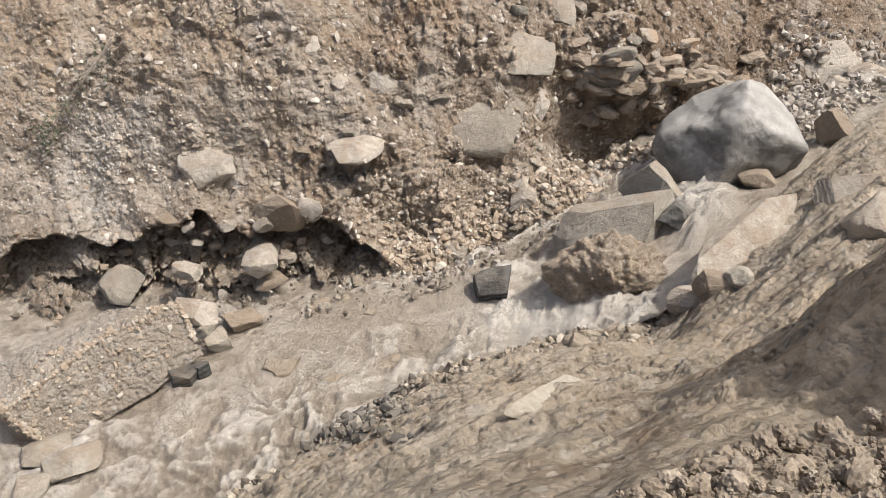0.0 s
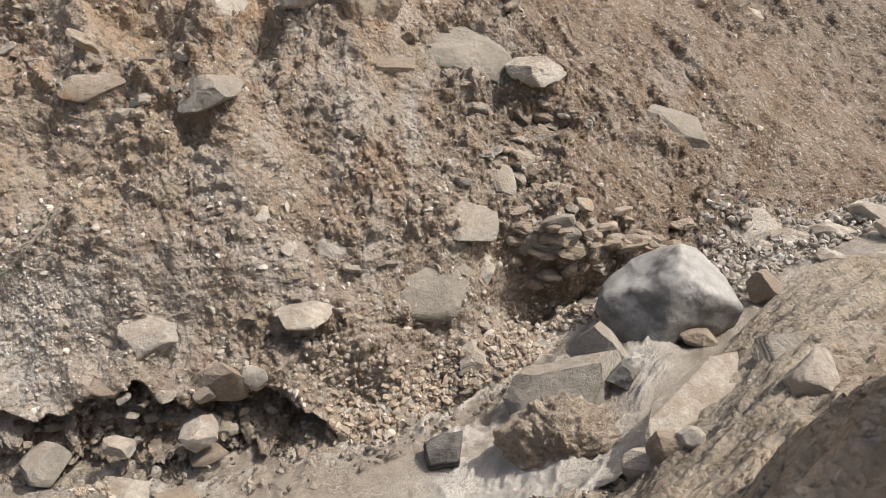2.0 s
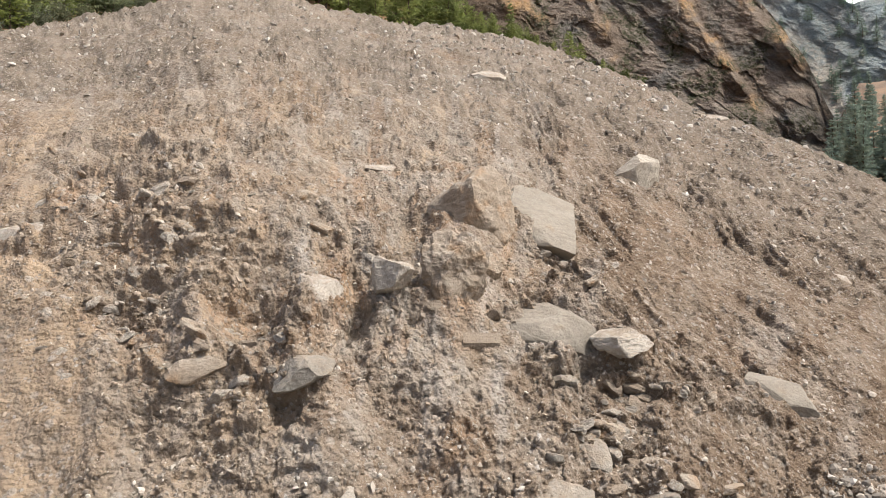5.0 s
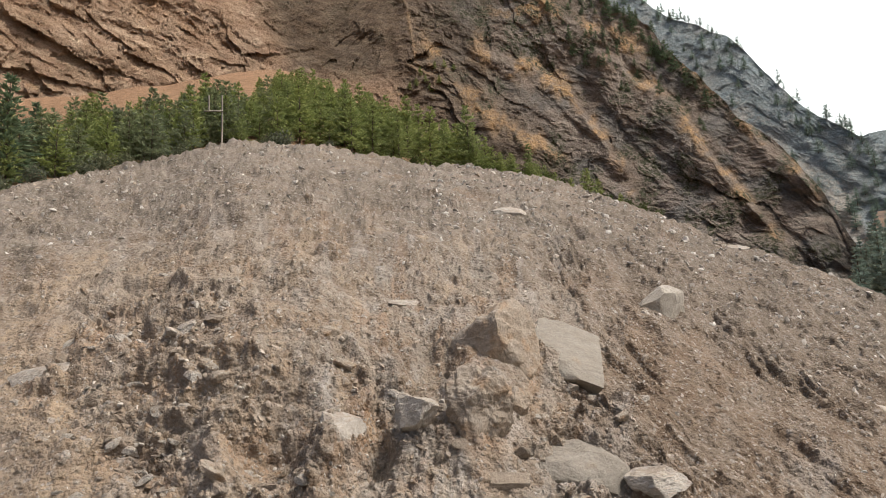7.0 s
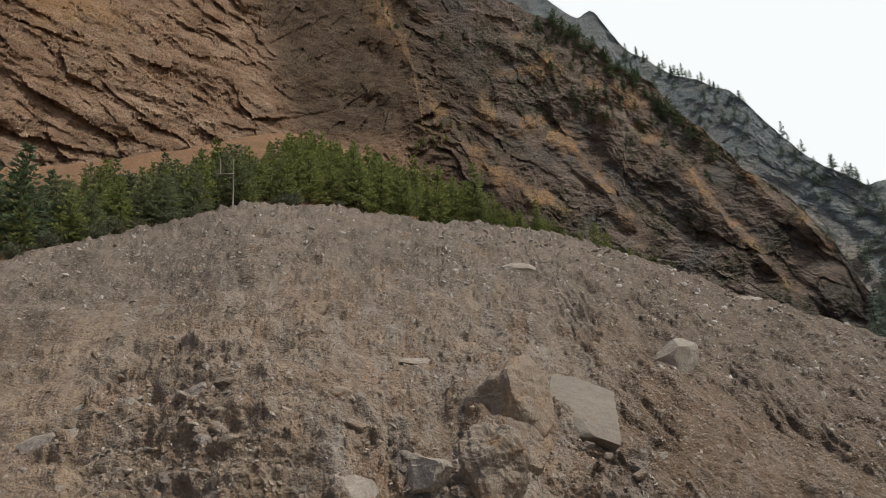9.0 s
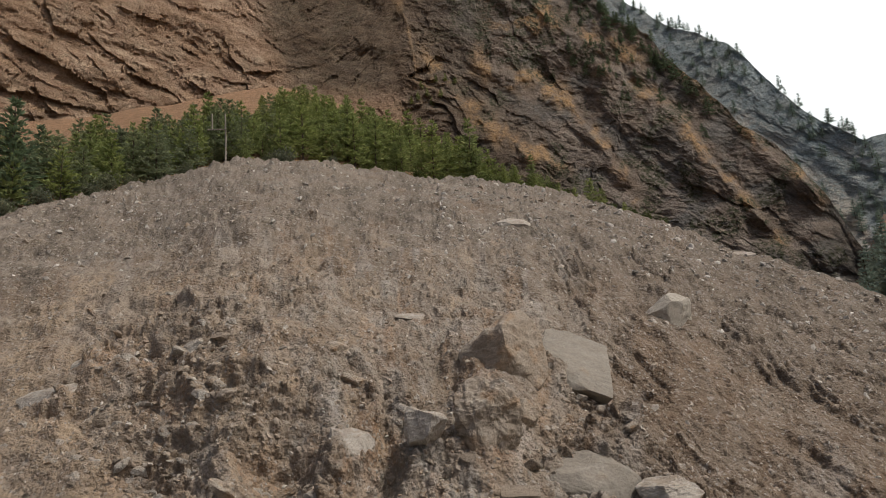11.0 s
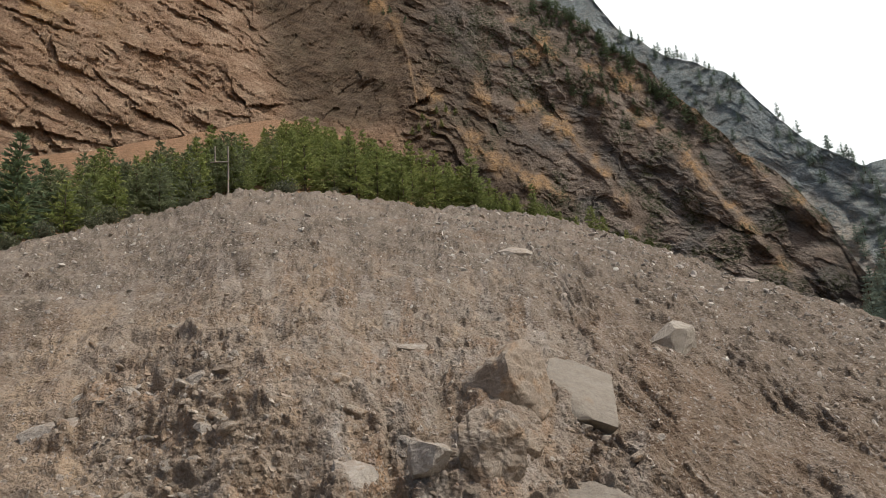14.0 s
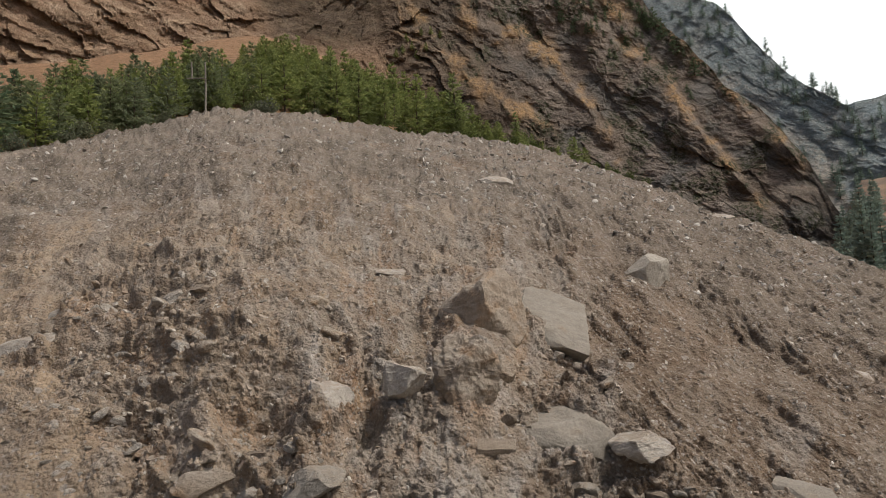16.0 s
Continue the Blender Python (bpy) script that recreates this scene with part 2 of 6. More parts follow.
def sheet(name, X, Y, Z, mat, smooth=True):
    rows, cols = X.shape
    return new(name, mesh_of(name, np.stack([X, Y, Z], -1).reshape(-1, 3), grid_faces(rows, cols), mat, smooth))


# ---- the lie of the land: sections at bearings seen from the camera's station ----
def section(table):
    b, v = zip(*table)
    b, v = np.array(b, float), np.array(v, float)

    def at(x):
        # smooth curve through the sections
        m = np.gradient(v, b)
        x = np.clip(x, b[0], b[-1])
        i = np.clip(np.searchsorted(b, x) - 1, 0, len(b) - 2)
        h = b[i + 1] - b[i]
        k = (x - b[i]) / h
        return ((2 * k**3 - 3 * k**2 + 1) * v[i] + (k**3 - 2 * k**2 + k) * h * m[i] + (-2 * k**3 + 3 * k**2) * v[i + 1] + (k**3 - k**2) * h * m[i + 1])
    return at


# heights are relative to the eye
water_z = section(((-80, -13.0), (-39, -11.7), (-10, -11.1), (0, -11.0), (9, -10.7), (15, -10.1), (22, -9.5), (32, -8.8), (40, -8.2), (80, -6.0)))
toe_d = section(((-80, 60.0), (-60, 29.0), (-39, 17.8), (-33, 16.4), (-24, 15.0), (-16, 14.3), (-5, 14.2), (1, 14.9), (9, 16.4), (15, 17.8), (22, 21.6), (27, 24.0), (32, 27.5), (40, 35.0), (60, 60.0), (80, 90.0)))
crest_e = section(((-80, 9.0), (-60, 10.5), (-37, 14.2), (-34, 15.2), (-26, 17.3), (-21.7, 18.8), (-14.5, 19.0), (-8.4, 17.9), (0, 16.9), (5.5, 15.5), (12, 12.8), (19, 9.1), (23, 7.1), (27, 4.9), (33, 1.0), (40, -3.0), (60, -4.5), (80, -2.0)))
crest_d = section(((-80, 75.0), (-40, 70.0), (-20, 92.0), (0, 95.0), (12, 88.0), (19, 84.0), (27, 78.0), (33, 72.0), (40, 68.0), (60, 85.0), (80, 110.0)))
lip_e = section(((-60, -26.0), (-37.3, -29.7), (-33, -29.2), (-28, -30.4), (-23, -29.7), (-19, -31.6), (-16, -32.0), (-12, -31.7), (-8, -33.6), (-4.5, -36.0), (0, -40.0), (60, -60.0)))


def rise(s):
    return s + 0.2 * (1 - s) * (1 - np.exp(-s / 0.08))


FINE = np.linspace(0, 1, 500)


def slope_base(bear, elev):
    """Distance and height of the slope where it is met at this bearing and elevation (arrays, one column for each bearing)."""
    d0, z0, d1 = toe_d(bear), water_z(bear) - 0.4, crest_d(bear)
    z1 = d1 * np.tan(np.radians(crest_e(bear)))
    dd = d0 + (d1 - d0) * FINE[:, None]
    zz = z0 + (z1 - z0) * rise(FINE)[:, None]
    ee = np.degrees(np.arctan2(zz, dd))
    D, Z = np.empty(elev.shape), np.empty(elev.shape)
    for j in range(elev.shape[1]):
        D[:, j] = np.interp(elev[:, j], ee[:, j], dd[:, j])
        Z[:, j] = np.interp(elev[:, j], ee[:, j], zz[:, j])
    return D, Z


def dent(A, E, a, e, wa, we, power=2.0):
    """1 inside an oval hollow at bearing a and elevation e, 0 outside it."""
    q = ((A - a) / wa) ** 2 + ((E - e) / we) ** 2
    return np.exp(-q ** power)


HOLLOWS = (  # bearing, elevation, half widths in degrees, depth in metres
    (-17.6, -4.6, 2.9, 2.3, 1.1), (-25.2, -5.2, 2.6, 1.5, 0.5), (12.4, -24.4, 3.4, 2.9, 2.8), (17.2, -23.2, 3.2, 1.5, 1.8), (-27.7, 7.5, 1.1, 0.5, 0.5),
    (-26.7, 4.1, 1.6, 0.45, 0.45), (-31.1, 0.9, 1.5, 0.5, 0.45), (-21.1, 6.9, 0.9, 0.3, 0.4), (7.0, -9.8, 3.2, 0.7, 0.7), (11.8, -11.1, 2.6, 0.5, 0.4), (-5.0, 1.8, 1.6, 1.6, 0.8),
    (20.4, -9.7, 0.8, 0.8, 0.9), (6.6, 7.6, 1.1, 0.5, 0.8), (-9.4, -28.7, 2.4, 0.6, 0.5), (12.6, -16.4, 2.0, 1.0, 0.7), (-9.4, -4.0, 0.8, 4.0, 0.6), (3.4, -27.9, 2.6, 0.6, 0.6),
    (-29.8, 5.6, 1.3, 0.35, 0.4), (-33.0, 0.4, 1.6, 0.45, 0.4), (-24.0, 5.2, 1.0, 0.35, 0.35), (8.4, -12.4, 1.4, 1.2, 0.5), (-14.9, -12.6, 1.7, 1.2, 0.6), (-20.4, -28.3, 1.6, 0.6, 0.5))
MOUNDS = (
    (0.4, 2.4, 4.0, 3.2, 0.7), (-6.6, -4.0, 1.6, 2.0, 0.5), (-1.8, -3.4, 2.6, 3.6, 0.6), (-21.5, -6.0, 1.4, 3.0, 0.7), (-13.2, -4.0, 1.5, 2.4, 0.7), (-14.0, -8.0, 1.8, 4.0, 0.5), (5.0, -20.0, 4.5, 4.0, 0.6), (-16.0, -22.0, 6.0, 4.5, 0.4), (9.0, -3.5, 3.4, 2.4, 0.7),
    (-30.5, 2.6, 2.4, 1.0, 0.7), (16.0, -18.0, 5.0, 2.0, 0.9), (-12.0, -14.0, 2.4, 5.0, 0.5), (-3.0, -14.0, 2.2, 4.0, 0.5), (11.6, -8.4, 2.6, 0.9, 0.7))


SCARPS = (  # broken edges: bearing and elevation along each, the height of the step, the degrees over which it dies out above
    (((3.0, -8.2), (6.0, -9.3), (9.5, -10.2), (14.0, -11.6), (19.0, -12.2), (24.0, -13.6)), 0.7, 3.0),
    (((9.0, -20.2), (12.0, -21.0), (15.0, -21.4), (19.0, -22.4), (23.5, -21.0)), 1.1, 2.2),
    (((7.0, -15.0), (9.5, -14.6), (12.0, -16.2), (14.5, -17.2)), 0.6, 1.6),
    (((-13.0, -28.6), (-9.0, -28.4), (-5.0, -28.0), (-1.0, -28.6)), 0.4, 1.5),
    (((-26.0, -8.8), (-22.0, -9.8), (-18.5, -9.0), (-14.5, -11.6), (-11.5, -10.6)), 0.55, 2.0),
    (((-34.0, 1.2), (-30.0, 0.6), (-26.0, 1.4), (-22.0, 0.4)), 0.7, 1.2),
    (((-34.0, 4.0), (-30.0, 4.6), (-26.0, 4.0), (-22.0, 5.0), (-18.0, 4.6)), 0.55, 1.0),
    (((-34.0, 6.6), (-30.0, 6.9), (-26.0, 7.9), (-22.0, 7.3)), 0.6, 0.9),
    (((-31.0, 2.8), (-27.0, 2.4), (-23.0, 3.0), (-18.0, 2.2)), 0.6, 0.8),
    (((-33.0, -1.4), (-29.0, -1.0), (-24.0, -1.8), (-20.0, -0.8)), 0.6, 0.9),
    (((-31.0, -4.0), (-27.0, -3.4), (-23.0, -4.4)), 0.5, 0.9),
    (((-16.0, 1.0), (-12.5, 0.4), (-9.5, 1.2)), 0.4, 0.8),
    (((-6.0, -20.9), (-3.0, -21.6), (0.0, -20.6)), 0.35, 1.4),
    (((-4.5, -1.0), (-2.5, -1.6), (0.5, -1.2)), 0.5, 1.0))


def sandy(A, E):
    """Where a chute of fine sand runs down the left of the slope."""
    mid = -33.5 - 0.10 * (E + 10) + 1.5 * rough(E * 0.12, 2.0, 0.0, 141)
    k = np.exp(-(((A - mid) / 4.4) ** 2) ** 1.5) * steps(E, -27, -18) * (1 - steps(E, 0, 7))
    top = np.exp(-((A + 33.5 - 0.9 * (E - 6)) / 1.6) ** 2) * steps(E, 1, 4) * (1 - steps(E, 9, 12))
    return np.clip(k + 0.8 * top, 0, 1) * (0.65 + 0.35 * rough(A * 0.6, E * 0.6, 0, 142))


def slope_forms(A, E, D, Z):
    """Metres by which the large forms stand out from the even slope."""
    X, Y = D * np.sin(np.radians(A)), D * np.cos(np.radians(A))
    h = 0.5 * layers(X / 4.5, Y / 4.5, Z / 4.5, 3, 11)
    # rills down the fall lines, which fan out from the top towards the right-hand flank
    slant = np.clip((A + 14) / 21.0, 0, 1) ** 1.2 * 1.05
    q = A + slant * E + 0.45 * rough(A * 0.5, E * 0.3, 0.0, 51) + 0.2 * rough(A * 1.7, E * 0.9, 0.0, 52)
    under_crest = crest_e(A) - E
    flank = (1 - 0.35 * steps(A, 19, 25)) * steps(A, 0, 8) * steps(E, -15, -9) * (0.3 + 0.7 * steps(under_crest, 1.0, 4.0))
    rest = (1 - steps(A, 0, 8)) * steps(E, -30, -20) * (0.2 + 0.25 * steps(A, -14, -4) + 0.55 * steps(rough(A * 0.22, E * 0.16, 2.0, 59), 0.0, 0.6)) * 0.5
    k = 0.8 - 1.1 * np.abs(rough(q / 1.25, E * 0.05, 3.0, 61)) - 0.75 * np.abs(rough(q / 0.55, E * 0.05, 7.0, 62)) - 0.4 * np.abs(rough(q / 0.25, E * 0.09, 5.0, 60))
    k = k * (0.45 + 0.55 * steps(rough(A * 0.35, E * 0.35, 9.0, 63), -0.4, 0.4))
    h -= (0.5 * flank + 0.34 * rest) * k * np.clip(D / 38.0, 0.45, 1.4)
    ribs = steps(E, -32, -22) * (1 - steps(E, 0, 6)) * (1 - steps(A, 3, 9))
    h += 0.16 * ribs * layers(q / 2.4, E * 0.11, 1.0, 2, 55) * (0.5 + 0.5 * steps(rough(A * 0.12, E * 0.12, 4.0, 56), -0.5, 0.3))
    # broken beds on the left
    beds = np.exp(-((A + 28) / 9.0) ** 2) * steps(E, -9, -3) * (1 - steps(E, 7, 10))
    saw = np.mod(E * 0.9 + 0.8 * layers(A * 0.35, E * 0.5, 0, 3, 64), 1.0)
    h += (0.34 * beds + 0.16 * np.exp(-((A + 16) / 8.0) ** 2) * steps(E, -8, -4) * (1 - steps(E, 5, 9))) * (saw ** 1.5 - 0.45) * (0.4 + 0.6 * steps(rough(A * 0.5, E * 0.7, 0, 65), -0.3, 0.3))
    for line, height, fade in SCARPS:
        le = section(line)(A) + 0.35 * rough(A * 1.1, 0, 0, 66) + 0.2 * rough(A * 3.0, 0, 0, 67)
        reach = steps(A, line[0][0] - 1.0, line[0][0] + 1.5) * (1 - steps(A, line[-1][0] - 1.5, line[-1][0] + 1.0))
        above = E - le
        h += height * reach * steps(above, -0.35, 0.35) * np.exp(-np.maximum(above, 0) / fade) * (0.6 + 0.5 * rough(A * 0.7, 3, 0, 68))
    for a, e, wa, we, depth in HOLLOWS:
        h -= depth * dent(A + 0.6 * rough(A * 1.1, E * 1.1, 0, 71) + 0.08 * rough(A * 4, E * 4, 0, 73), E + 0.5 * rough(A * 1.3, E * 1.3, 5, 72) + 0.08 * rough(A * 4, E * 4, 0, 74), a, e, wa, we, 1.1)
    for a, e, wa, we, depth in MOUNDS:
        h += depth * dent(A + 0.6 * rough(A * 0.9, E * 0.9, 0, 75), E + 0.5 * rough(A, E, 5, 76), a, e, wa, we, 1.2)
    return h


def slope_grain(A, E, D, Z):
    """Metres by which clods, cobbles and gravel stand out."""
    X, Y = D * np.sin(np.radians(A)), D * np.cos(np.radians(A))
    soft = 1 - 0.85 * np.clip(sandy(A, E) + 0.8 * dent(A, E, -19.6, -5.0, 2.8, 2.0), 0, 1)
    far_off = np.clip(1.5 - D / 60.0, 0.25, 1.0)
    h = 0.26 * layers(X / 1.4, Y / 1.4, Z / 1.4, 3, 21) * soft
    patch = steps(layers(X / 3.0, Y / 3.0, Z / 3.0, 2, 5), -0.5, 0.4)
    stones = cobbles(X, Y, Z, 0.95, 0.3, 301) * 0.8 + cobbles(X, Y, Z, 0.42, 0.5, 311) * 1.3 + cobbles(X, Y, Z, 0.2, 0.6, 321) * 1.2
    smooth_mid = 1 - 0.55 * steps(D, 22, 34)
    h += stones * (0.25 + 0.95 * patch) * soft * far_off * smooth_mid
    # flat stones and broken ledges in the beds of the middle slope
    bedded = steps(D, 22, 32) * (1 - steps(D, 60, 80)) * (1 - 0.7 * steps(A, 0, 8)) * soft
    wx, wz = X + 0.35 * layers(X / 1.2, Y / 1.2, Z / 1.2, 2, 342), Z * 1.5 + 0.3 * layers(X / 1.2, Y / 1.2, Z / 1.2, 2, 343)
    h += (0.2 * facets(wx, wz, 2.2, 344, 0.5, 0.2) + 0.34 * facets(wx, wz, 0.95, 345, 0.6, 0.14) + 0.55 * facets(wx, wz, 0.45, 348, 0.75, 0.14) + 0.5 * facets(wx, wz, 0.26, 352, 0.8, 0.16)) * bedded * (0.35 + 0.65 * patch)
    near_ = 1 - steps(D, 28, 45)
    h += (0.3 * facets(wx, wz, 0.8, 349, 0.6, 0.2) + 0.5 * facets(wx, wz, 0.38, 350, 0.75, 0.18) + 0.5 * facets(wx, wz, 0.18, 353, 0.8, 0.2)) * (1 - bedded) * soft * (0.4 + 0.6 * patch) * near_
    h += (0.22 * facets(wx, wz, 1.5, 354, 0.6, 0.1) + 0.4 * facets(wx, wz, 0.7, 355, 0.75, 0.1) + 0.4 * facets(wx, wz, 0.4, 356, 0.8, 0.12)) * (1 - bedded) * (1 - near_)
    h += (0.07 * layers(X / 0.3, Y / 0.3, Z / 0.3, 2, 31) + 0.045 * layers(X / 0.13, Y / 0.13, Z / 0.13, 2, 41)) * soft * far_off
    h += (0.16 * layers(X / 1.2, Y / 2.5, Z / 0.7, 4, 46, 0.65) + 0.55 * cobbles(X, Y / 2, Z, 0.9, 0.35, 371) + 0.55 * cobbles(X, Y / 2, Z, 0.45, 0.4, 376)) * steps(D, 34, 55)
    return h


def slope_points(A, E):
    D, Z = slope_base(A[0], E)
    h = slope_forms(A, E, D, Z)
    lip = lip_e(A) + 0.7 * rough(A * 0.5, 0, 0, 81) + 0.35 * rough(A * 1.5, 0, 0, 82)
    cut = steps(lip - E, -0.25, 0.9) * steps(A, -60, -40) * (1 - steps(A, -5.5, -2.5))
    into = cut * (0.85 + 0.75 * layers(A * 0.45, E * 0.6, 0.0, 4, 83, 0.6)) - 0.2 * steps(lip - E, 2.0, 5.5) * cut
    D1, Z1 = D - 0.66 * h + into, Z + 0.72 * h
    # the ground hangs forward over the undercut
    over = 1 - 0.035 * np.exp(-(np.maximum(E - lip, 0) / 3.0) ** 2) * (1 - cut) * steps(A, -60, -40) * (1 - steps(A, -9, -3)) * steps(E - lip, -1.5, 0.2)
    D1, Z1 = D1 * over, Z1 * over
    g = slope_grain(A, E, D1, Z1)
    return D1 - (0.66 + 0.3 * cut) * g, Z1 + (0.72 - 0.5 * cut) * g


cols = np.concatenate([np.arange(-78, -47, 2.0), np.arange(-47, 44, 0.108), np.arange(44, 79, 2.0)])
ROWS = 530
A = np.tile(cols, (ROWS, 1))
toe_e = np.degrees(np.arctan2(water_z(cols) - 0.4, toe_d(cols)))
E = toe_e + (crest_e(cols) - toe_e) * np.linspace(0, 1, ROWS)[:, None]
SD, SZ = slope_points(A, E)
ragged = 0.10 * layers(cols / 0.45, 0.0, 0.0, 4, 95, 0.7) * steps(-np.abs(cols), -60, -40)
SZ[-6:] += ragged[None] * np.linspace(0.2, 1, 6)[:, None]
# behind the crest the ground rolls over on to a wooded shelf
back = np.array([2.0, 5.0, 9.0, 15.0, 24.0, 36.0, 52.0, 75.0, 100.0, 140.0])
shelf = section(((-80, 0.1), (-60, 0.3), (-45, 0.42), (-36, 0.44), (-25, 0.50), (-15, 0.53), (-8, 0.44), (0, 0.3), (8, 0.14), (14, 0.0), (24, -0.08), (40, -0.1), (80, 0.0)))
even_d, even_z = crest_d(cols), crest_d(cols) * np.tan(np.radians(crest_e(cols)))
BD = even_d + (SD[-1] - even_d) * np.exp(-back / 4.0)[:, None] + back[:, None]
BZ = even_z + (SZ[-1] - even_z) * np.exp(-back / 4.0)[:, None] + 0.35 * (1 - np.exp(-back / 2.0))[:, None] + shelf(cols)[None] * np.maximum(back - 3, 0)[:, None] + 0.5 * rough(BD / 6.0, cols[None] * 0.5, 0, 91)
SD, SZ = np.vstack([SD, BD]), np.vstack([SZ, BZ])
A = np.vstack([A, np.tile(cols, (len(back), 1))])
SX, SY = SD * np.sin(np.radians(A)), SD * np.cos(np.radians(A))
slope = sheet("landslide_slope", SX[:ROWS + 3], SY[:ROWS + 3], SZ[:ROWS + 3] + EYE.z, SLOPE)
EF = np.vstack([E, np.full((len(back), len(cols)), 60.0)])
streak = layers(A / 1.9 + 0.3 * rough(EF * 0.3, A * 0.3, 0, 57), EF * 0.13, 2.0, 3, 58) * steps(EF, -36, -28) * (1 - steps(EF, -4, 6)) * (1 - 0.6 * steps(A, 4, 12))
upper_part = steps(EF, -14, -7) * (1 - steps(EF - crest_e(A), -7, -2)) * (1 - 0.3 * steps(A, 6, 14))
tone_1 = layers(A / 1.5, EF / 2.6, 3.0, 3, 151, 0.6) * upper_part
tone_2 = layers(A / 1.2, EF / 1.5, 6.0, 3, 155, 0.6) * upper_part
tone_3 = layers(A / 1.1, EF / 2.2, 9.0, 3, 159, 0.6) * upper_part
field = {
    "sand": sandy(A, EF) + 0.6 * steps(tone_3, 0.2, 0.75) * (1 - steps(A, 2, 10)) + 0.55 * (1 - steps(A, -20, -10)) * steps(EF, -24, -16) * (1 - steps(EF - crest_e(A), -9, -5)),
    "grey": dent(A, np.vstack([E, np.full((len(back), len(cols)), 60.0)]), -29.0, -24.0, 5.5, 4.2, 1.0) + 0.6 * steps(streak, 0.15, 0.7) + 0.45 * steps(-tone_3, 0.25, 0.8) * (1 - 0.8 * steps(A, 2, 10)),
    "ash": (0.65 + 0.35 * steps(layers(A / 1.3, EF / 1.6, 1.0, 3, 165, 0.6), -0.4, 0.3)) * 1.0 * steps(EF - crest_e(A), -12, -3.5),
    "brown": 0.7 * steps(tone_2, 0.15, 0.7) + 0.2 * steps(-streak, 0.15, 0.7) + 0.9 * steps(A, 1, 11) * steps(EF + 0.4 * np.maximum(A - 8, 0), -27, -17),
    "rust": 0.6 * steps(tone_1, 0.15, 0.7) + sum(dent(A, np.vstack([E, np.full((len(back), len(cols)), 60.0)]), a, e, wa * 1.1, we * 1.1, 1.2) for a, e, wa, we in ((-19.6, -4.0, 2.4, 1.2), (-27, 3.2, 1.4, 0.9), (-26, 0.6, 1.7, 0.8), (-30.5, 3.6, 1.6, 0.9), (20.2, -9.2, 1.0, 0.9), (-1.4, -4.0, 2.2, 2.0), (-2.4, 1.8, 1.4, 2.0), (6.8, 7.0, 0.9, 0.6), (-10.8, -1.5, 0.9, 2.5), (-33, 0, 2, 1.2), (-24, -6, 2.5, 1.6))),
}
for key, value in field.items():
    slope.data.attributes.new(key, "FLOAT", "POINT").data.foreach_set("value", np.clip(value * (0.75 + 0.35 * rough(A * 1.2, SZ * 0.7, 0, 96)), 0, 1)[:ROWS + 3].ravel().astype(np.float32))
tagged(slope, "steep raw landslide slope of brown clay and gravel", "slope", kind="structure")


def on_slope(bearing, elev):
    """The point of the slope at a bearing and an elevation, and its outward normal."""
    j = int(np.clip(np.searchsorted(cols, bearing), 1, len(cols) - 2))
    k = (elev - toe_e[j]) / (crest_e(cols[j:j + 1])[0] - toe_e[j]) * (ROWS - 1)
    i = int(np.clip(round(k), 2, ROWS - 4))
    p = [Vector((SX[a, b], SY[a, b], SZ[a, b] + EYE.z)) for a, b in ((i, j), (i - 2, j), (i + 2, j), (i, j - 1), (i, j + 1))]
    n = (p[4] - p[3]).cross(p[2] - p[1]).normalized()
    return p[0], n


def lie_of_slope(bearing, elev):
    """The outward normal of the slope over a metre or so."""
    j = int(np.clip(np.searchsorted(cols, bearing), 16, len(cols) - 17))
    k = (elev - toe_e[j]) / (crest_e(cols[j:j + 1])[0] - toe_e[j]) * (ROWS - 1)
    i = int(np.clip(round(k), 12, ROWS - 13))
    p = [Vector((SX[a, b], SY[a, b], SZ[a, b])) for a, b in ((i - 11, j), (i + 11, j), (i, j - 14), (i, j + 14))]
    return (p[3] - p[2]).cross(p[1] - p[0]).normalized()


# ---- near bank ----
edge_d = section(((-180, 25.0), (-120, 14.0), (-70, 11.0), (-45, 9.0), (-26, 9.2), (-17.6, 9.5), (-9.4, 10.1), (-1.5, 10.9), (7, 11.5), (14, 12.0), (18.3, 12.3), (23, 13.4), (25.7, 15.6), (29, 18.4), (33.5, 21.5), (40, 23.5), (60, 24.0), (120, 20.0), (180, 25.0)))
edge_z = section(((-180, 3.0), (-120, -4.0), (-70, -12.0), (-45, -12.2), (-26, -11.6), (-17.6, -11.4), (-9.4, -11.2), (-1.5, -11.0), (7, -10.8), (14, -10.5), (18.3, -10.3), (21.5, -10.1), (23.5, -10.0), (25.7, -9.5), (29, -9.1), (33.5, -7.87), (40, -7.4), (60, -5.6), (120, 0.0), (180, 3.0)))
nc = np.concatenate([np.arange(-180, -50, 4.0), np.arange(-50, 56, 0.21), np.arange(56, 180, 4.0), [180.0]])
r = np.concatenate([np.linspace(0, 1, 290), [1.03, 1.08, 1.15, 1.3]])
NA, NR = np.meshgrid(nc, r)
ed, ez = edge_d(NA), edge_z(NA)
ND = ed * NR
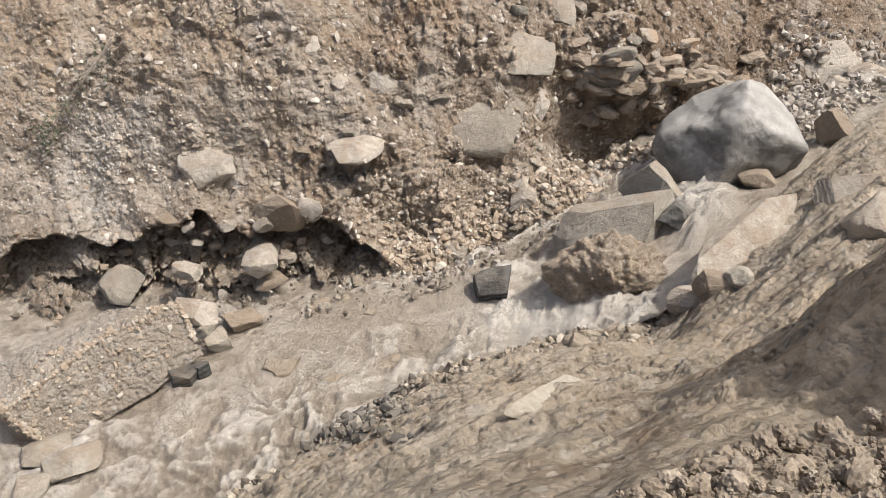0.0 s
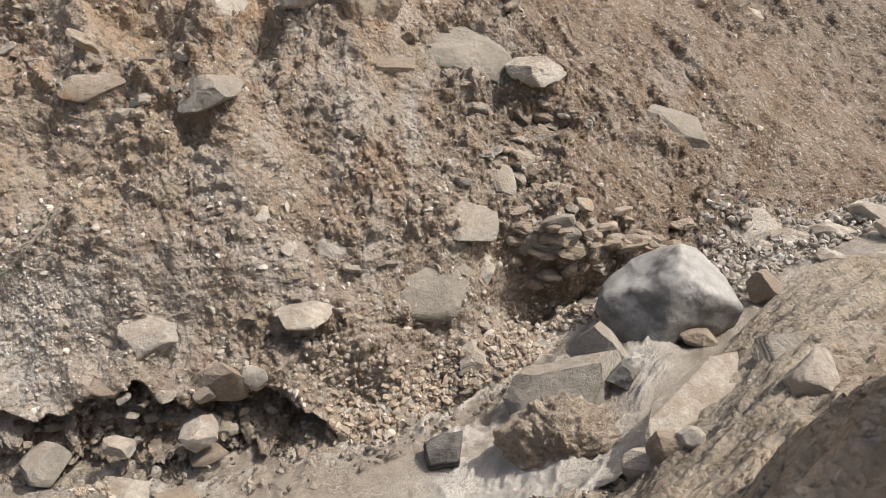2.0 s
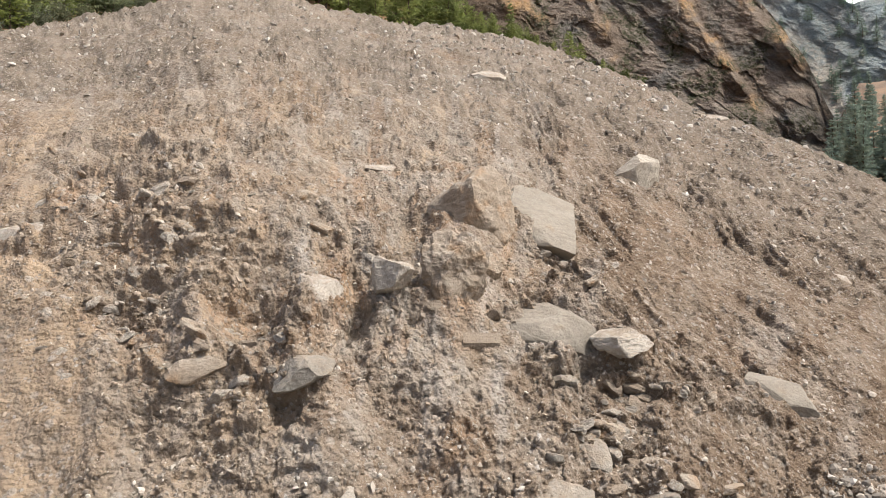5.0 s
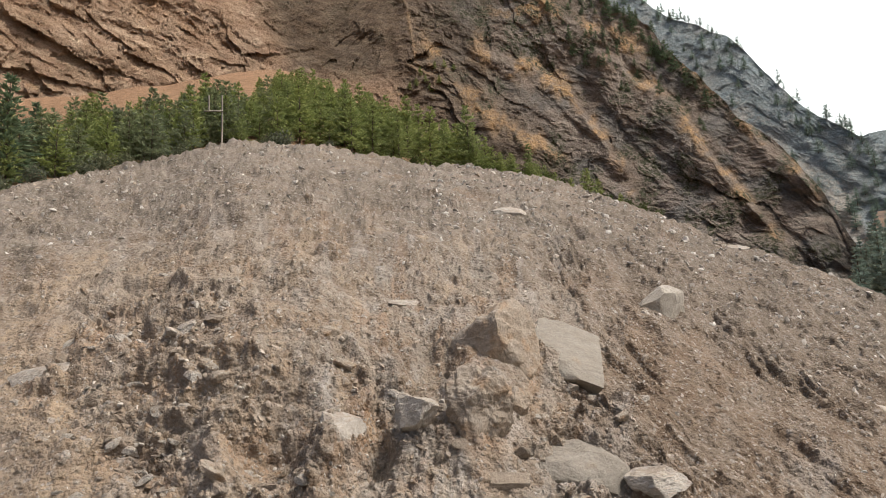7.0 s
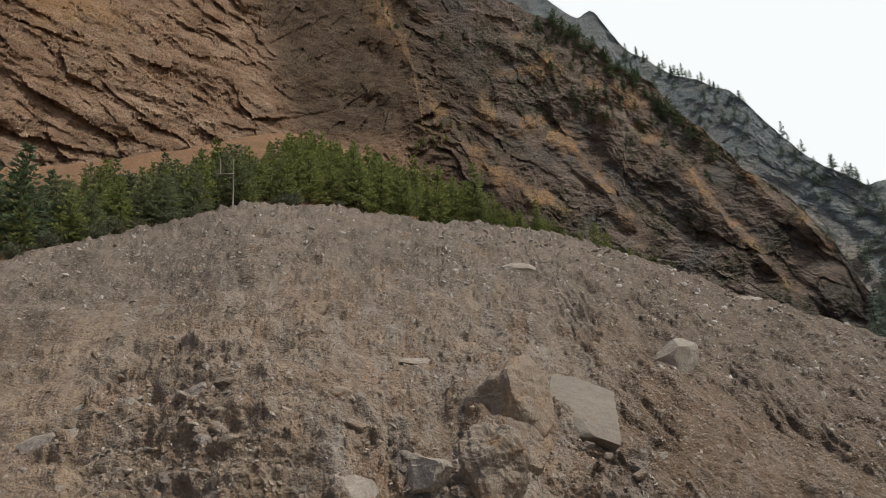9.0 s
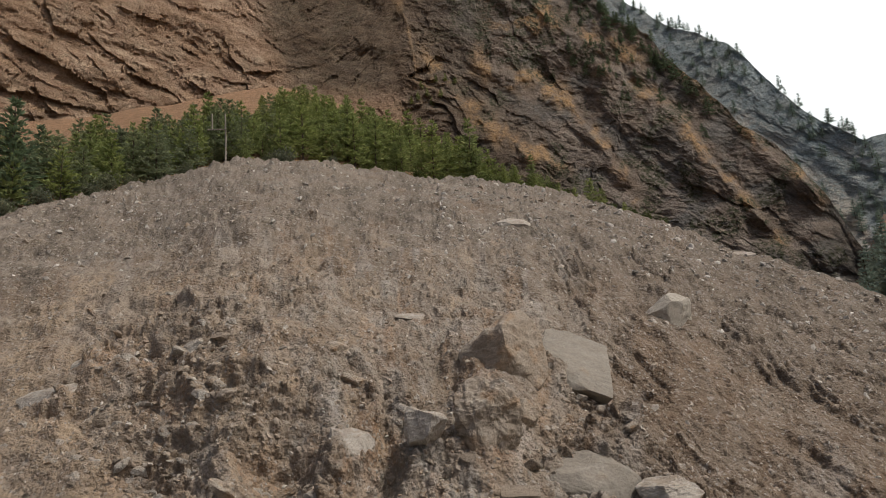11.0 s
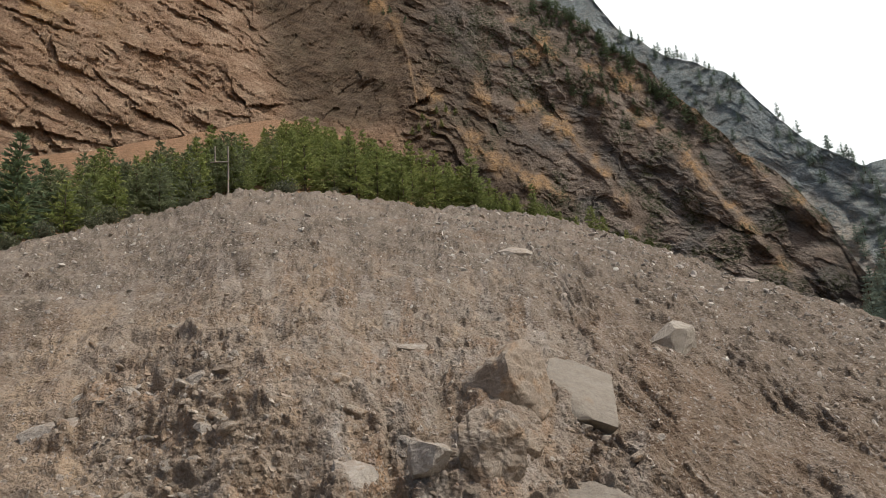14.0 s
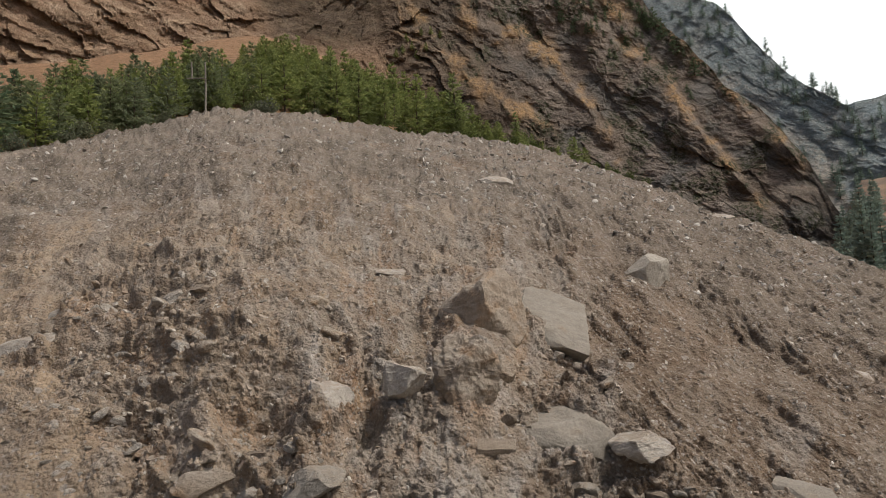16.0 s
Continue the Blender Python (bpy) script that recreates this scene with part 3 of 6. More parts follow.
# a ledge at the camera's feet, then a steep even bank
mid_z = section(((-180, 0.0), (-120, -5.0), (-70, -11.4), (-45, -11.6), (-26, -10.8), (-10, -9.6), (0, -8.8), (10, -8.15), (20, -7.5), (26, -7.05), (33, -6.5), (40, -6.1), (60, -5.2), (120, -2.5), (180, 0.0)))(NA)
MID = 8.5
NZ = np.where(ND < MID, -1.65 + (mid_z + 1.65) * np.clip((ND - 0.7) / (MID - 0.7), 0, 1) ** 0.88, mid_z + (ez - mid_z) * np.clip((ND - MID) / np.maximum(ed - MID, 0.3), 0, 1))
past = np.clip(NR - 1, 0, 1)
NZ = NZ - past * ed * 1.1
nX, nY = ND * np.sin(np.radians(NA)), ND * np.cos(np.radians(NA))
far = np.clip((ND - 1.0) / 5.0, 0.0, 1)
# streaks of run-off down to the water, and steps where the bank has broken away
across = nX * 0.41 - nY * 0.91
along = nX * 0.91 + nY * 0.41
bump = 0.13 * layers(nX / 3.6, nY / 3.6, NZ / 3.6, 3, 101) + 0.10 * layers(across / 0.6, along / 2.6, NZ / 2.0, 2, 102)
crust = layers(across / 0.6, along / 1.5, NZ * 0.5, 4, 105, 0.55)
bump += 0.14 * (steps(crust, -0.08, 0.1) - 0.5) + 0.09 * (steps(crust, 0.3, 0.45) - 0.5) + 0.05 * (steps(layers(across / 0.4, along / 1.3, NZ, 2, 106), 0.0, 0.1) - 0.5)
bump += 0.09 * layers(across / 0.3, along / 2.2, NZ / 2.0, 3, 131, 0.6)
bump += 0.05 * layers(across / 0.18, along / 0.5, NZ / 0.3, 3, 103, 0.65) + 0.04 * (steps(layers(across / 0.2, along / 0.6, NZ, 2, 126), 0.05, 0.3)) + 0.8 * cobbles(nX, nY, NZ, 0.13, 0.35, 381) * steps(layers(across / 0.7, along / 2.0, 0, 2, 109), -0.1, 0.3) + 0.45 * cobbles(nX, nY, NZ, 0.3, 0.2, 331) * steps(layers(nX / 1.5, nY / 1.5, 0, 2, 107), -0.2, 0.4)
step_line = across + 4.9 + 0.12 * (along - 6) + 0.5 * layers(nX / 2.0, nY / 2.0, 0, 3, 104)
step_2 = across + 3.3 + 0.1 * (along - 5) + 0.6 * layers(nX / 1.6, nY / 1.6, 0, 3, 108)
ridge_s = (nX - 5.3) * 0.8 - (nY - 8.4) * 0.6 + 0.16 * layers(nX / 1.3, nY / 1.3, 0, 3, 110)
rocky = steps(ridge_s, -0.3, 0.5) * steps(NA, 17, 24)
bump += (1 - 0.8 * rocky) * (0.12 * cobbles(nX, nY, NZ, 0.8, 0.45, 391) + 0.3 * cobbles(across, along * 0.5, NZ * 0.5, 0.35, 0.5, 396) + 0.8 * cobbles(nX, nY, NZ, 0.22, 0.5, 397) * steps(NA, 24, 28) * steps(ND, 11, 14)) * steps(NA, 12, 26)
bump += 0.3 * steps(ridge_s, -0.45, 0.4) * np.exp(-np.maximum(ridge_s, 0) / 2.2) * steps(NA, 17, 24) * (1 - 0.5 * steps(NA, 42, 60)) * (1 - steps(ND, 12, 16))
bump += steps(NA, 14, 30) * (0.2 * (steps(step_line, -0.1, 0.05) - 0.5) + 0.2 * (steps(step_2, -0.1, 0.05) - 0.5))
NZ = NZ + bump * far * np.clip((1.02 - NR) * 12, 0.15, 1)
# a spur of the bank rises sunward; its unseen upper part is added to shade the ground below
spur = section(((-180, 0.0), (31.0, 0.0), (32.8, 0.1), (34.5, 0.3), (36.6, 0.7), (39.4, 1.25), (44.0, 2.3), (49.0, 3.7), (60.0, 5.2), (85.0, 5.2), (110.0, 0.0), (180.0, 0.0)))(NA + 0.9 * layers(ND / 1.3, NA / 6.0, 0, 3, 130))
NZ = NZ + np.maximum(spur, 0) * steps(ND, 3.9, 6.3) * (1 - steps(ND, 7.6, 9.8)) * (1 + 0.16 * layers(nX / 0.5, nY / 0.5, NZ / 0.5, 4, 132, 0.6))
near_bank = sheet("near_bank", nX, nY, NZ + EYE.z, BANK)
NE = np.degrees(np.arctan2(NZ, np.maximum(ND, 0.1)))
# shade on the right-hand scarp and the band below it, painted brown
shade_brown = 0.5 * dent(NA, NE, 41.0, -27.0, 5.0, 5.0, 1.2) + 0.35 * dent(NA + 0.9 * (NE + 46), NE, 22.0, -46.5, 9.0, 3.0, 1.2) + 0.6 * dent(NA, NE, 31.0, -38.5, 5.0, 1.6, 1.2)
shade_brown = shade_brown * (0.5 + 0.8 * steps(layers(across / 0.7, along / 2.2, 0, 3, 120), -0.4, 0.4))
# the low gaps of the crust are brown as well
shade_brown = np.maximum(shade_brown, 0.5 * (1 - steps(crust, -0.5, -0.2)) * steps(NE, -58, -44) * steps(-ND, -14, -10))
pale = 0.8 * steps(ridge_s, -0.1, 0.25) * steps(NA, 22, 28) * (1 - steps(NE, -33, -28)) + 0.35 * steps(crust, 0.1, 0.5)
near_bank.data.attributes.new("sand", "FLOAT", "POINT").data.foreach_set("value", np.clip(pale, 0, 0.85).ravel().astype(np.float32))
near_bank.data.attributes.new("brown", "FLOAT", "POINT").data.foreach_set("value", np.clip(shade_brown, 0, 1).ravel().astype(np.float32))
tagged(near_bank, "steep clay bank above the muddy river", "bank", kind="structure")


def on_bank(bearing, share):
    j = int(np.argmin(np.abs(nc - bearing)))
    i = int(np.clip(share * 289, 1, 288))
    return Vector((nX[i, j], nY[i, j], NZ[i, j] + EYE.z))


def bank_at(bearing, elev):
    j = int(np.argmin(np.abs(nc - bearing)))
    ee = np.degrees(np.arctan2(NZ[29:290, j], ND[29:290, j]))
    i = 29 + int(np.argmin(np.abs(ee - elev)))
    return Vector((nX[i, j], nY[i, j], NZ[i, j] + EYE.z))


# ---- river ----
wc = np.concatenate([np.arange(-78, -50, 2.0), np.arange(-50, 45, 0.26), np.arange(45, 79, 2.0)])
wr = np.linspace(0, 1, 230)
WA, WR = np.meshgrid(wc, wr)
w0, w1 = np.minimum(edge_d(WA) - 0.6, toe_d(WA) - 2), toe_d(WA) + 2.6
WD = w0 + (w1 - w0) * WR
wX, wY = WD * np.sin(np.radians(WA)), WD * np.cos(np.radians(WA))
down = wX * 0.8 + wY * 0.6 + 0.35 * layers(wX / 1.2, wY / 1.2, 0, 2, 115)
side = -wX * 0.6 + wY * 0.8 + 0.35 * layers(wX / 1.2, wY / 1.2, 5, 2, 116)
wild = 0.35 + 0.65 * steps(layers(wX / 3.0, wY / 3.0, 0, 2, 111), -0.5, 0.4)
WE = np.degrees(np.arctan2(water_z(WA), WD))
calm = dent(WA, WE, -1.0, -39.2, 7.5, 2.2) + dent(WA, WE, -9.0, -39.8, 5.0, 1.4)
wild = wild * (1 - 0.9 * np.clip(calm, 0, 1))
waves = 1 - np.abs(layers(down / 1.1, side / 0.9, 0, 4, 112)) * 1.6
froth = layers(down / 0.22, side / 0.16, 0, 4, 113, 0.65)
chop = 0.16 * np.maximum(waves, -0.6) + 0.075 * froth
heap = dent(WA + 0.5 * rough(WA, WD, 0, 117), WD + 0.25 * rough(WA, WD * 2, 0, 118), 16.2, 13.5, 3.6, 0.8, 1.4)
flow = dent(WA, WD + 0.3 * rough(WA, WD * 2, 0, 119), 22.6, 16.4, 2.8, 1.5)
drop = 0.3 * heap + 0.45 * flow
WZ = water_z(WA) + wild * chop + drop + 0.05 * froth * flow + 0.015 * froth
WATER = material("muddy_water", 0.32)
WATER.node_tree.nodes["Principled BSDF"].inputs["Specular IOR Level"].default_value = 0.5
_p = place_of(WATER, (1, 1, 1.6))
_c = blend(WATER, clouds(WATER, _p, 0.9, 6), (0.31, 0.25, 0.19), (0.44, 0.375, 0.3))
_c = blend(WATER, clouds(WATER, _p, 6.0, 9, 0.8, 0.42, 0.6), _c, (0.5, 0.43, 0.35))
_foam = WATER.node_tree.nodes.new("ShaderNodeAttribute")
_foam.attribute_name = "foam"
_f2 = WATER.node_tree.nodes.new("ShaderNodeMath")
_f2.operation = "MULTIPLY"
link(WATER, _foam.outputs["Fac"], _f2.inputs[0])
link(WATER, clouds(WATER, _p, 5.0, 8, 0.8, 0.32, 0.46), _f2.inputs[1])
_c = blend(WATER, _f2.outputs[0], _c, (0.84, 0.78, 0.7))
paint(WATER, _c)
relief(WATER, [(clouds(WATER, _p, 4.0, 9, 0.8, 0, 1), 1.0, 0.25), (clouds(WATER, _p, 14.0, 6, 0.75, 0, 1), 1.0, 0.08)])
water = sheet("river_water", wX, wY, WZ + EYE.z, WATER)
foam = water.data.attributes.new("foam", "FLOAT", "POINT")
white = (1 - 0.5 * np.clip(heap * 1.5, 0, 1)) * dent(WA, WD, 12.5, 12.9, 9.5, 1.3, 1.2) + 0.7 * flow + 0.85 * wild * steps(chop + 0.05 * froth, 0.05, 0.16) + 0.3 * heap * steps(froth, 0.0, 0.5)
foam.data.foreach_set("value", np.clip(white, 0, 1).ravel().astype(np.float32))
tagged(water, "fast brown muddy river with foam and rapids", "water", kind="structure")

# ---- ground to the horizon ----
GRASS = material("dry_grass_ground", 0.95)
_p = place_of(GRASS)
paint(GRASS, blend(GRASS, clouds(GRASS, _p, 0.05, 7), (0.15, 0.11, 0.08), (0.25, 0.165, 0.105)))
relief(GRASS, [(clouds(GRASS, _p, 1.2, 8, 0.75, 0, 1), 0.8, 0.4)])
SHELF = material("orange_grass_shelf", 0.95)
_p = place_of(SHELF)
paint(SHELF, blend(SHELF, clouds(SHELF, _p, 0.5, 8, 0.8, 0.4, 0.6), (0.28, 0.175, 0.1), (0.5, 0.3, 0.17)))
relief(SHELF, [(clouds(SHELF, _p, 0.35, 8, 0.8, 0, 1), 1.0, 1.6), (clouds(SHELF, _p, 2.0, 8, 0.75, 0, 1), 0.8, 0.4)])
wooded = sheet("wooded_shelf", SX[ROWS + 1:], SY[ROWS + 1:], SZ[ROWS + 1:] + EYE.z + 0.004, SHELF)
tagged(wooded, "dry orange grass slope under the trees", "ground", kind="structure")
gd = np.array([0.0, 6.0, 12.0, 20.0, 40.0, 80.0, 200.0, 600.0, 1500.0, 4500.0])
GA, GD = np.meshgrid(np.arange(0, 361, 5.0), gd)
GZ = -15.5 - 6 * steps(GD, 60, 400) + np.where(GD > 30, 0.4, 0.1) * rough(GA * 0.2, GD * 0.1, 0, 5)
ground = sheet("ground", GD * np.sin(np.radians(GA)), GD * np.cos(np.radians(GA)), GZ + EYE.z, GRASS)
tagged(ground, "valley ground under the river and the slopes", "ground", kind="structure")


# ---- mountains ----
def crag_material(name, tan, grey, grass, brush, fine=1.0):
    """Broken rock of two kinds, with dry grass on ledges and crests and dark brush in the gullies (fields of the mesh)."""
    m = material(name, 0.95)
    p = place_of(m)
    tilt = m.node_tree.nodes.new("ShaderNodeMapping")
    tilt.inputs["Rotation"].default_value = (0.0, 0.35, 0.0)
    tilt.inputs["Scale"].default_value = (0.4, 0.4, 1.0)
    link(m, p, tilt.inputs["Vector"])
    beds = clouds(m, tilt.outputs[0], 0.28 * fine, 8, 0.7, 0.36, 0.64)
    patches = clouds(m, p, 0.06 * fine, 7, 0.65, 0.38, 0.62)
    c = blend(m, from_field(m, "grey"), blend(m, beds, *tan), blend(m, beds, *grey))
    # dun: brown rock of the hollow, with the hollow's shade deepening its colour
    c = blend(m, from_field(m, "dun"), c, blend(m, beds, (0.105, 0.078, 0.055), (0.24, 0.185, 0.13)))
    c = blend(m, patches, c, blend(m, 0.6, c, (0.62, 0.52, 0.42), "MULTIPLY"))
    grassy = m.node_tree.nodes.new("ShaderNodeMath")
    grassy.operation = "MULTIPLY"
    link(m, from_field(m, "grass"), grassy.inputs[0])
    link(m, clouds(m, p, 0.35 * fine, 7, 0.75, 0.34, 0.52), grassy.inputs[1])
    c = blend(m, grassy.outputs[0], c, blend(m, clouds(m, p, 0.9 * fine, 4, 0.6, 0.3, 0.7), *grass))
    bushy = m.node_tree.nodes.new("ShaderNodeMath")
    bushy.operation = "MULTIPLY"
    link(m, from_field(m, "brush"), bushy.inputs[0])
    link(m, clouds(m, p, 0.5 * fine, 6, 0.75, 0.45, 0.55), bushy.inputs[1])
    c = blend(m, bushy.outputs[0], c, brush)
    c = blend(m, clouds(m, p, 1.1 * fine, 7, 0.75, 0.3, 0.7), blend(m, 1.0, c, (0.66, 0.64, 0.62), "MULTIPLY"), blend(m, 0.5, c, (0.66, 0.64, 0.6), "OVERLAY"))
    paint(m, c)
    relief(m, [(beds, 0.7, 1.6 / fine), (clouds(m, p, 0.7 * fine, 9, 0.75, 0, 1), 0.9, 1.6 / fine)])
    return m


CLIFF = crag_material("cliff_rock", ((0.34, 0.225, 0.15), (0.62, 0.465, 0.335)), ((0.14, 0.136, 0.128), (0.275, 0.262, 0.24)), ((0.44, 0.265, 0.125), (0.6, 0.4, 0.2)), (0.075, 0.08, 0.045))
# far ridges: pale blue haze of distance is put into the base colours
FAR_HAZED = crag_material("hazed_ridge_rock", ((0.32, 0.385, 0.41), (0.41, 0.47, 0.48)), ((0.285, 0.365, 0.4), (0.37, 0.44, 0.47)), ((0.5, 0.45, 0.38), (0.56, 0.5, 0.42)), (0.25, 0.31, 0.32), 0.5)

# crests of slabs that dip to the right on the mountain: bearing and elevation along each, metres proud, degrees of the face below
RIBS = (
    (((-4.9, 26.2), (-2.0, 23.2), (1.5, 20.1), (6.4, 16.9)), 5.0, 2.6),
    (((-0.5, 25.5), (3.0, 24.4), (6.5, 22.7), (9.0, 18.8), (11.5, 14.6)), 8.0, 3.6),
    (((9.5, 24.4), (12.4, 22.4), (15.3, 19.8), (18.6, 14.0), (21.7, 8.7)), 10.0, 4.6),
    (((15.8, 23.3), (17.4, 21.6), (19.1, 19.5), (21.8, 15.8), (24.5, 12.3)), 9.0, 3.4),
    (((1.0, 31.0), (4.8, 29.6), (7.5, 27.2), (10.5, 25.6), (13.2, 24.2)), 5.0, 2.4),
    (((-9.5, 33.5), (-7.2, 31.5), (-6.0, 28.5), (-5.6, 25.5)), 5.0, 2.2))


def rib_forms(B, E):
    """How far the slabs stand out, and how near each place is to one of their crests."""
    out, crest = np.zeros(B.shape), np.zeros(B.shape)
    for line, proud, face in RIBS:
        le = section(line)(B) + 0.5 * layers(B * 0.7, E * 0.3, 0, 3, 171)
        reach = steps(B, line[0][0] - 1.2, line[0][0] + 1.0) * (1 - steps(B, line[-1][0] - 1.0, line[-1][0] + 1.2))
        above = E - le
        rise_ = np.where(above < 0, np.exp(above / face), 1 - steps(above, 0.0, 1.1))
        out += proud * reach * rise_ * (0.8 + 0.3 * rough(B * 0.6, E * 0.6, 0, 172))
        crest = np.maximum(crest, reach * np.exp(-((above - 0.3 + 0.5 * rough(B * 1.3, E * 1.3, 0, 173)) / 0.95) ** 2))
    return out, crest


def fields_of(ob, rows, **values):
    for key, value in values.items():
        value = np.clip(value, 0, 1)
        value = np.vstack([value] + [value[-1:]] * (rows - value.shape[0]))
        ob.data.attributes.new(key, "FLOAT", "POINT").data.foreach_set("value", value.ravel().astype(np.float32))


def massif(name, label, mat, b, rows, foot_e, top, dist, lean, seed, near=False):
    """A rock mountain that stands at about dist metres and leans back; its top edge follows the section top."""
    B, V = np.meshgrid(b, np.linspace(0, 1, rows))
    e1 = top(b) + (0.3 if near else 0.16) * layers(b * 0.8, 0, 0, 4, seed + 9)
    E = foot_e + (e1 - foot_e) * V
    d = dist(B) if callable(dist) else np.full(B.shape, float(dist))
    z = d * np.tan(np.radians(E))
    x = d * np.sin(np.radians(B))
    k = float(np.mean(d)) / 250.0
    warp_x = 3.0 * k * layers(x / (14 * k), z / (14 * k), 0, 3, seed + 2)
    warp_z = 3.0 * k * layers(x / (14 * k), z / (14 * k), 4, 3, seed + 3)
    zero = np.zeros_like(x)
    # great buttresses, then crags: broken blocks within blocks
    out = 6 * k * layers(x / (42 * k), z / (30 * k), 0, 3, seed, 0.5)
    bx, bz = x + warp_x + 0.3 * z, (z + 0.25 * x) * 1.5 + warp_z
    crag = 0.55 * facets(bx, bz, 17 * k, seed + 4) + 0.7 * facets(bx, bz, 8 * k, seed + 14) + 0.8 * facets(bx, bz, 3.6 * k, seed + 24) + 0.8 * facets(bx, bz, 1.7 * k, seed + 34)
    fine = 0.8 * k * layers(x / (4.5 * k), z / (3 * k), 0, 4, seed + 8, 0.62)
    # slabs drawn out along the dip to the right
    along_dip, over_dip = (0.72 * x - 0.69 * z) * 0.55 + warp_x, 0.69 * x + 0.72 * z + warp_z
    slab = 0.5 * facets(along_dip, over_dip, 16 * k, seed + 44) + 0.55 * facets(along_dip, over_dip, 7 * k, seed + 54) + 0.6 * facets(along_dip, over_dip, 3.2 * k, seed + 64) + 0.6 * facets(bx, bz, 1.8 * k, seed + 74)
    if near:
        proud, crest = rib_forms(B, E)
        bowl = steps(B + 0.35 * (E - 28), -19.5, -16.0) * (1 - steps(B, -8.0, -5.0)) * steps(E, 22.5, 25.5)
        right = steps(B + 0.3 * (E - 24), -4.0, 0.0)
        left = np.clip(1 - bowl - right, 0, 1)
        # folded beds sweep in arcs round the hollow between the crags and the slabs
        arc = np.hypot(B + 22.0, (E - 44.0) * 1.05) + 0.35 * layers(B * 0.25, E * 0.25, 0, 3, seed + 13)
        fold = np.mod(arc * 0.8, 1.0) ** 1.4 + 0.5 * np.mod(arc * 2.1, 1.0)
        flutes = np.abs(rough(B * 1.1 + 0.2 * E, E * 0.12, 0, seed + 14)) * steps(B, -14, -9)
        beds_ = facets(arc * 4.4 * 2.2, np.degrees(np.arctan2(B + 22.0, 44.0 - E)) * 1.0, 7.0, seed + 84) + 0.8 * facets(arc * 4.4 * 2.2, np.degrees(np.arctan2(B + 22.0, 44.0 - E)) * 1.0, 3.0, seed + 94)
        out += 0.62 * crag * left + 0.4 * beds_ * bowl + 0.5 * slab * right + fine * (0.8 * left + 0.5 * bowl + 0.8 * right)
        out += bowl * (0.5 * fold - 1.6 * flutes - 8.0 * np.exp(-((B + 12.5) / 5.0) ** 2)) + right * proud
        out += (1 - right) * proud * 0.7
        slabs = E + 1.25 * B + 1.5 * layers(B * 0.22, E * 0.22, 0, 3, seed + 15)
        out -= right * 1.6 * np.maximum(0, rough(slabs * 0.7, E * 0.1, 0, seed + 16)) + right * 0.35 * np.maximum(0, rough(slabs * 1.9, E * 0.2, 0, seed + 17))
    else:
        out = out * 0.5 + 0.35 * slab + 0.6 * fine
        slabs = E + 1.1 * B + 1.2 * layers(B * 0.3, E * 0.3, 0, 3, seed + 15)
        out += k * 3.0 * np.abs(rough(slabs * 0.45, E * 0.1, 0, seed + 16))
    rad = d + lean * (z - z[0]) - out
    z2 = rad * np.tan(np.radians(E))
    X, Y = rad * np.sin(np.radians(B)), rad * np.cos(np.radians(B))
    # the far side falls away behind the top edge
    X = np.vstack([X, X[-1] * 1.12, X[-1] * 1.9])
    Y = np.vstack([Y, Y[-1] * 1.12, Y[-1] * 1.9])
    Z = np.vstack([z2, z2[-1] * 0.98, z2[-1] * 0.1])
    ob = sheet(name, X, Y, Z + EYE.z, mat, False)
    # grass settles where the rock lies back
    steep = np.gradient(rad, axis=0) / np.maximum(np.gradient(z2, axis=0), 0.05)
    lies = steps(steep, 0.7, 1.7)
    cloudy = layers(B * 0.5, E * 0.6, 3.0, 4, seed + 20, 0.6)
    if near:
        grass = np.maximum(0.9 * crest * steps(cloudy, -0.5, 0.3), lies * (0.85 * left + 0.22 * right + 0.1 * bowl) * steps(cloudy, -0.6, 0.4))
        grass = np.maximum(grass, 0.9 * steps(E, 26, 29) * right * steps(cloudy, 0.05, 0.5) * steps(B, -1, 4))
        grass = np.maximum(grass, 0.8 * (1 - steps(B, -33, -28)) * steps(E, 28.5, 31) * steps(cloudy, -0.5, 0.3))
        fields_of(ob, rows + 2, grey=steps(B + 0.3 * (E - 24), -9.0, -2.0) * (0.75 + 0.25 * steps(cloudy, -0.4, 0.4)), dun=bowl + 0.7 * steps(B, -8, -5) * (1 - steps(B + 0.5 * (E - 22), 0.0, 6.0)), grass=grass, brush=(0.25 + 0.75 * right) * steps(layers(B * 0.7, E * 0.7, 8.0, 4, seed + 21, 0.6), 0.0, 0.5))
    else:
        low = 1 - steps(E - top(B), -7, -3)
        fields_of(ob, rows + 2, grey=steps(cloudy, -0.3, 0.3), grass=(0.25 + 0.75 * low) * steps(cloudy + 0.3 * low, -0.1, 0.5), brush=(0.9 - 0.5 * low) * steps(layers(B * 0.7, E * 0.7, 8.0, 4, seed + 21, 0.6), -0.5, 0.3))
    return tagged(ob, label, "mountain", kind="structure"), b, e1, rad, z2


cliff_top = section(((-75, 40.0), (-40, 44.0), (-20, 44.0), (-5, 38.0), (3, 33.6), (7.5, 31.2), (11.0, 28.6), (13.4, 26.6), (15.5, 24.2), (18.4, 20.5), (22.8, 15.5), (24.8, 12.3), (26.5, 8.0)))
far_top = section(((0, 35.5), (5.6, 33.9), (8.5, 32.0), (9.8, 32.0), (12.1, 29.2), (14.0, 27.7), (16.3, 26.2), (20.2, 23.8), (21.6, 22.0), (24.5, 18.5), (28.7, 15.0), (33, 12.5), (40, 11.0), (60, 9.0)))
end_top = section(((18, 10.0), (24, 14.0), (28, 15.6), (31, 16.0), (36, 17.5), (60, 19.0)))
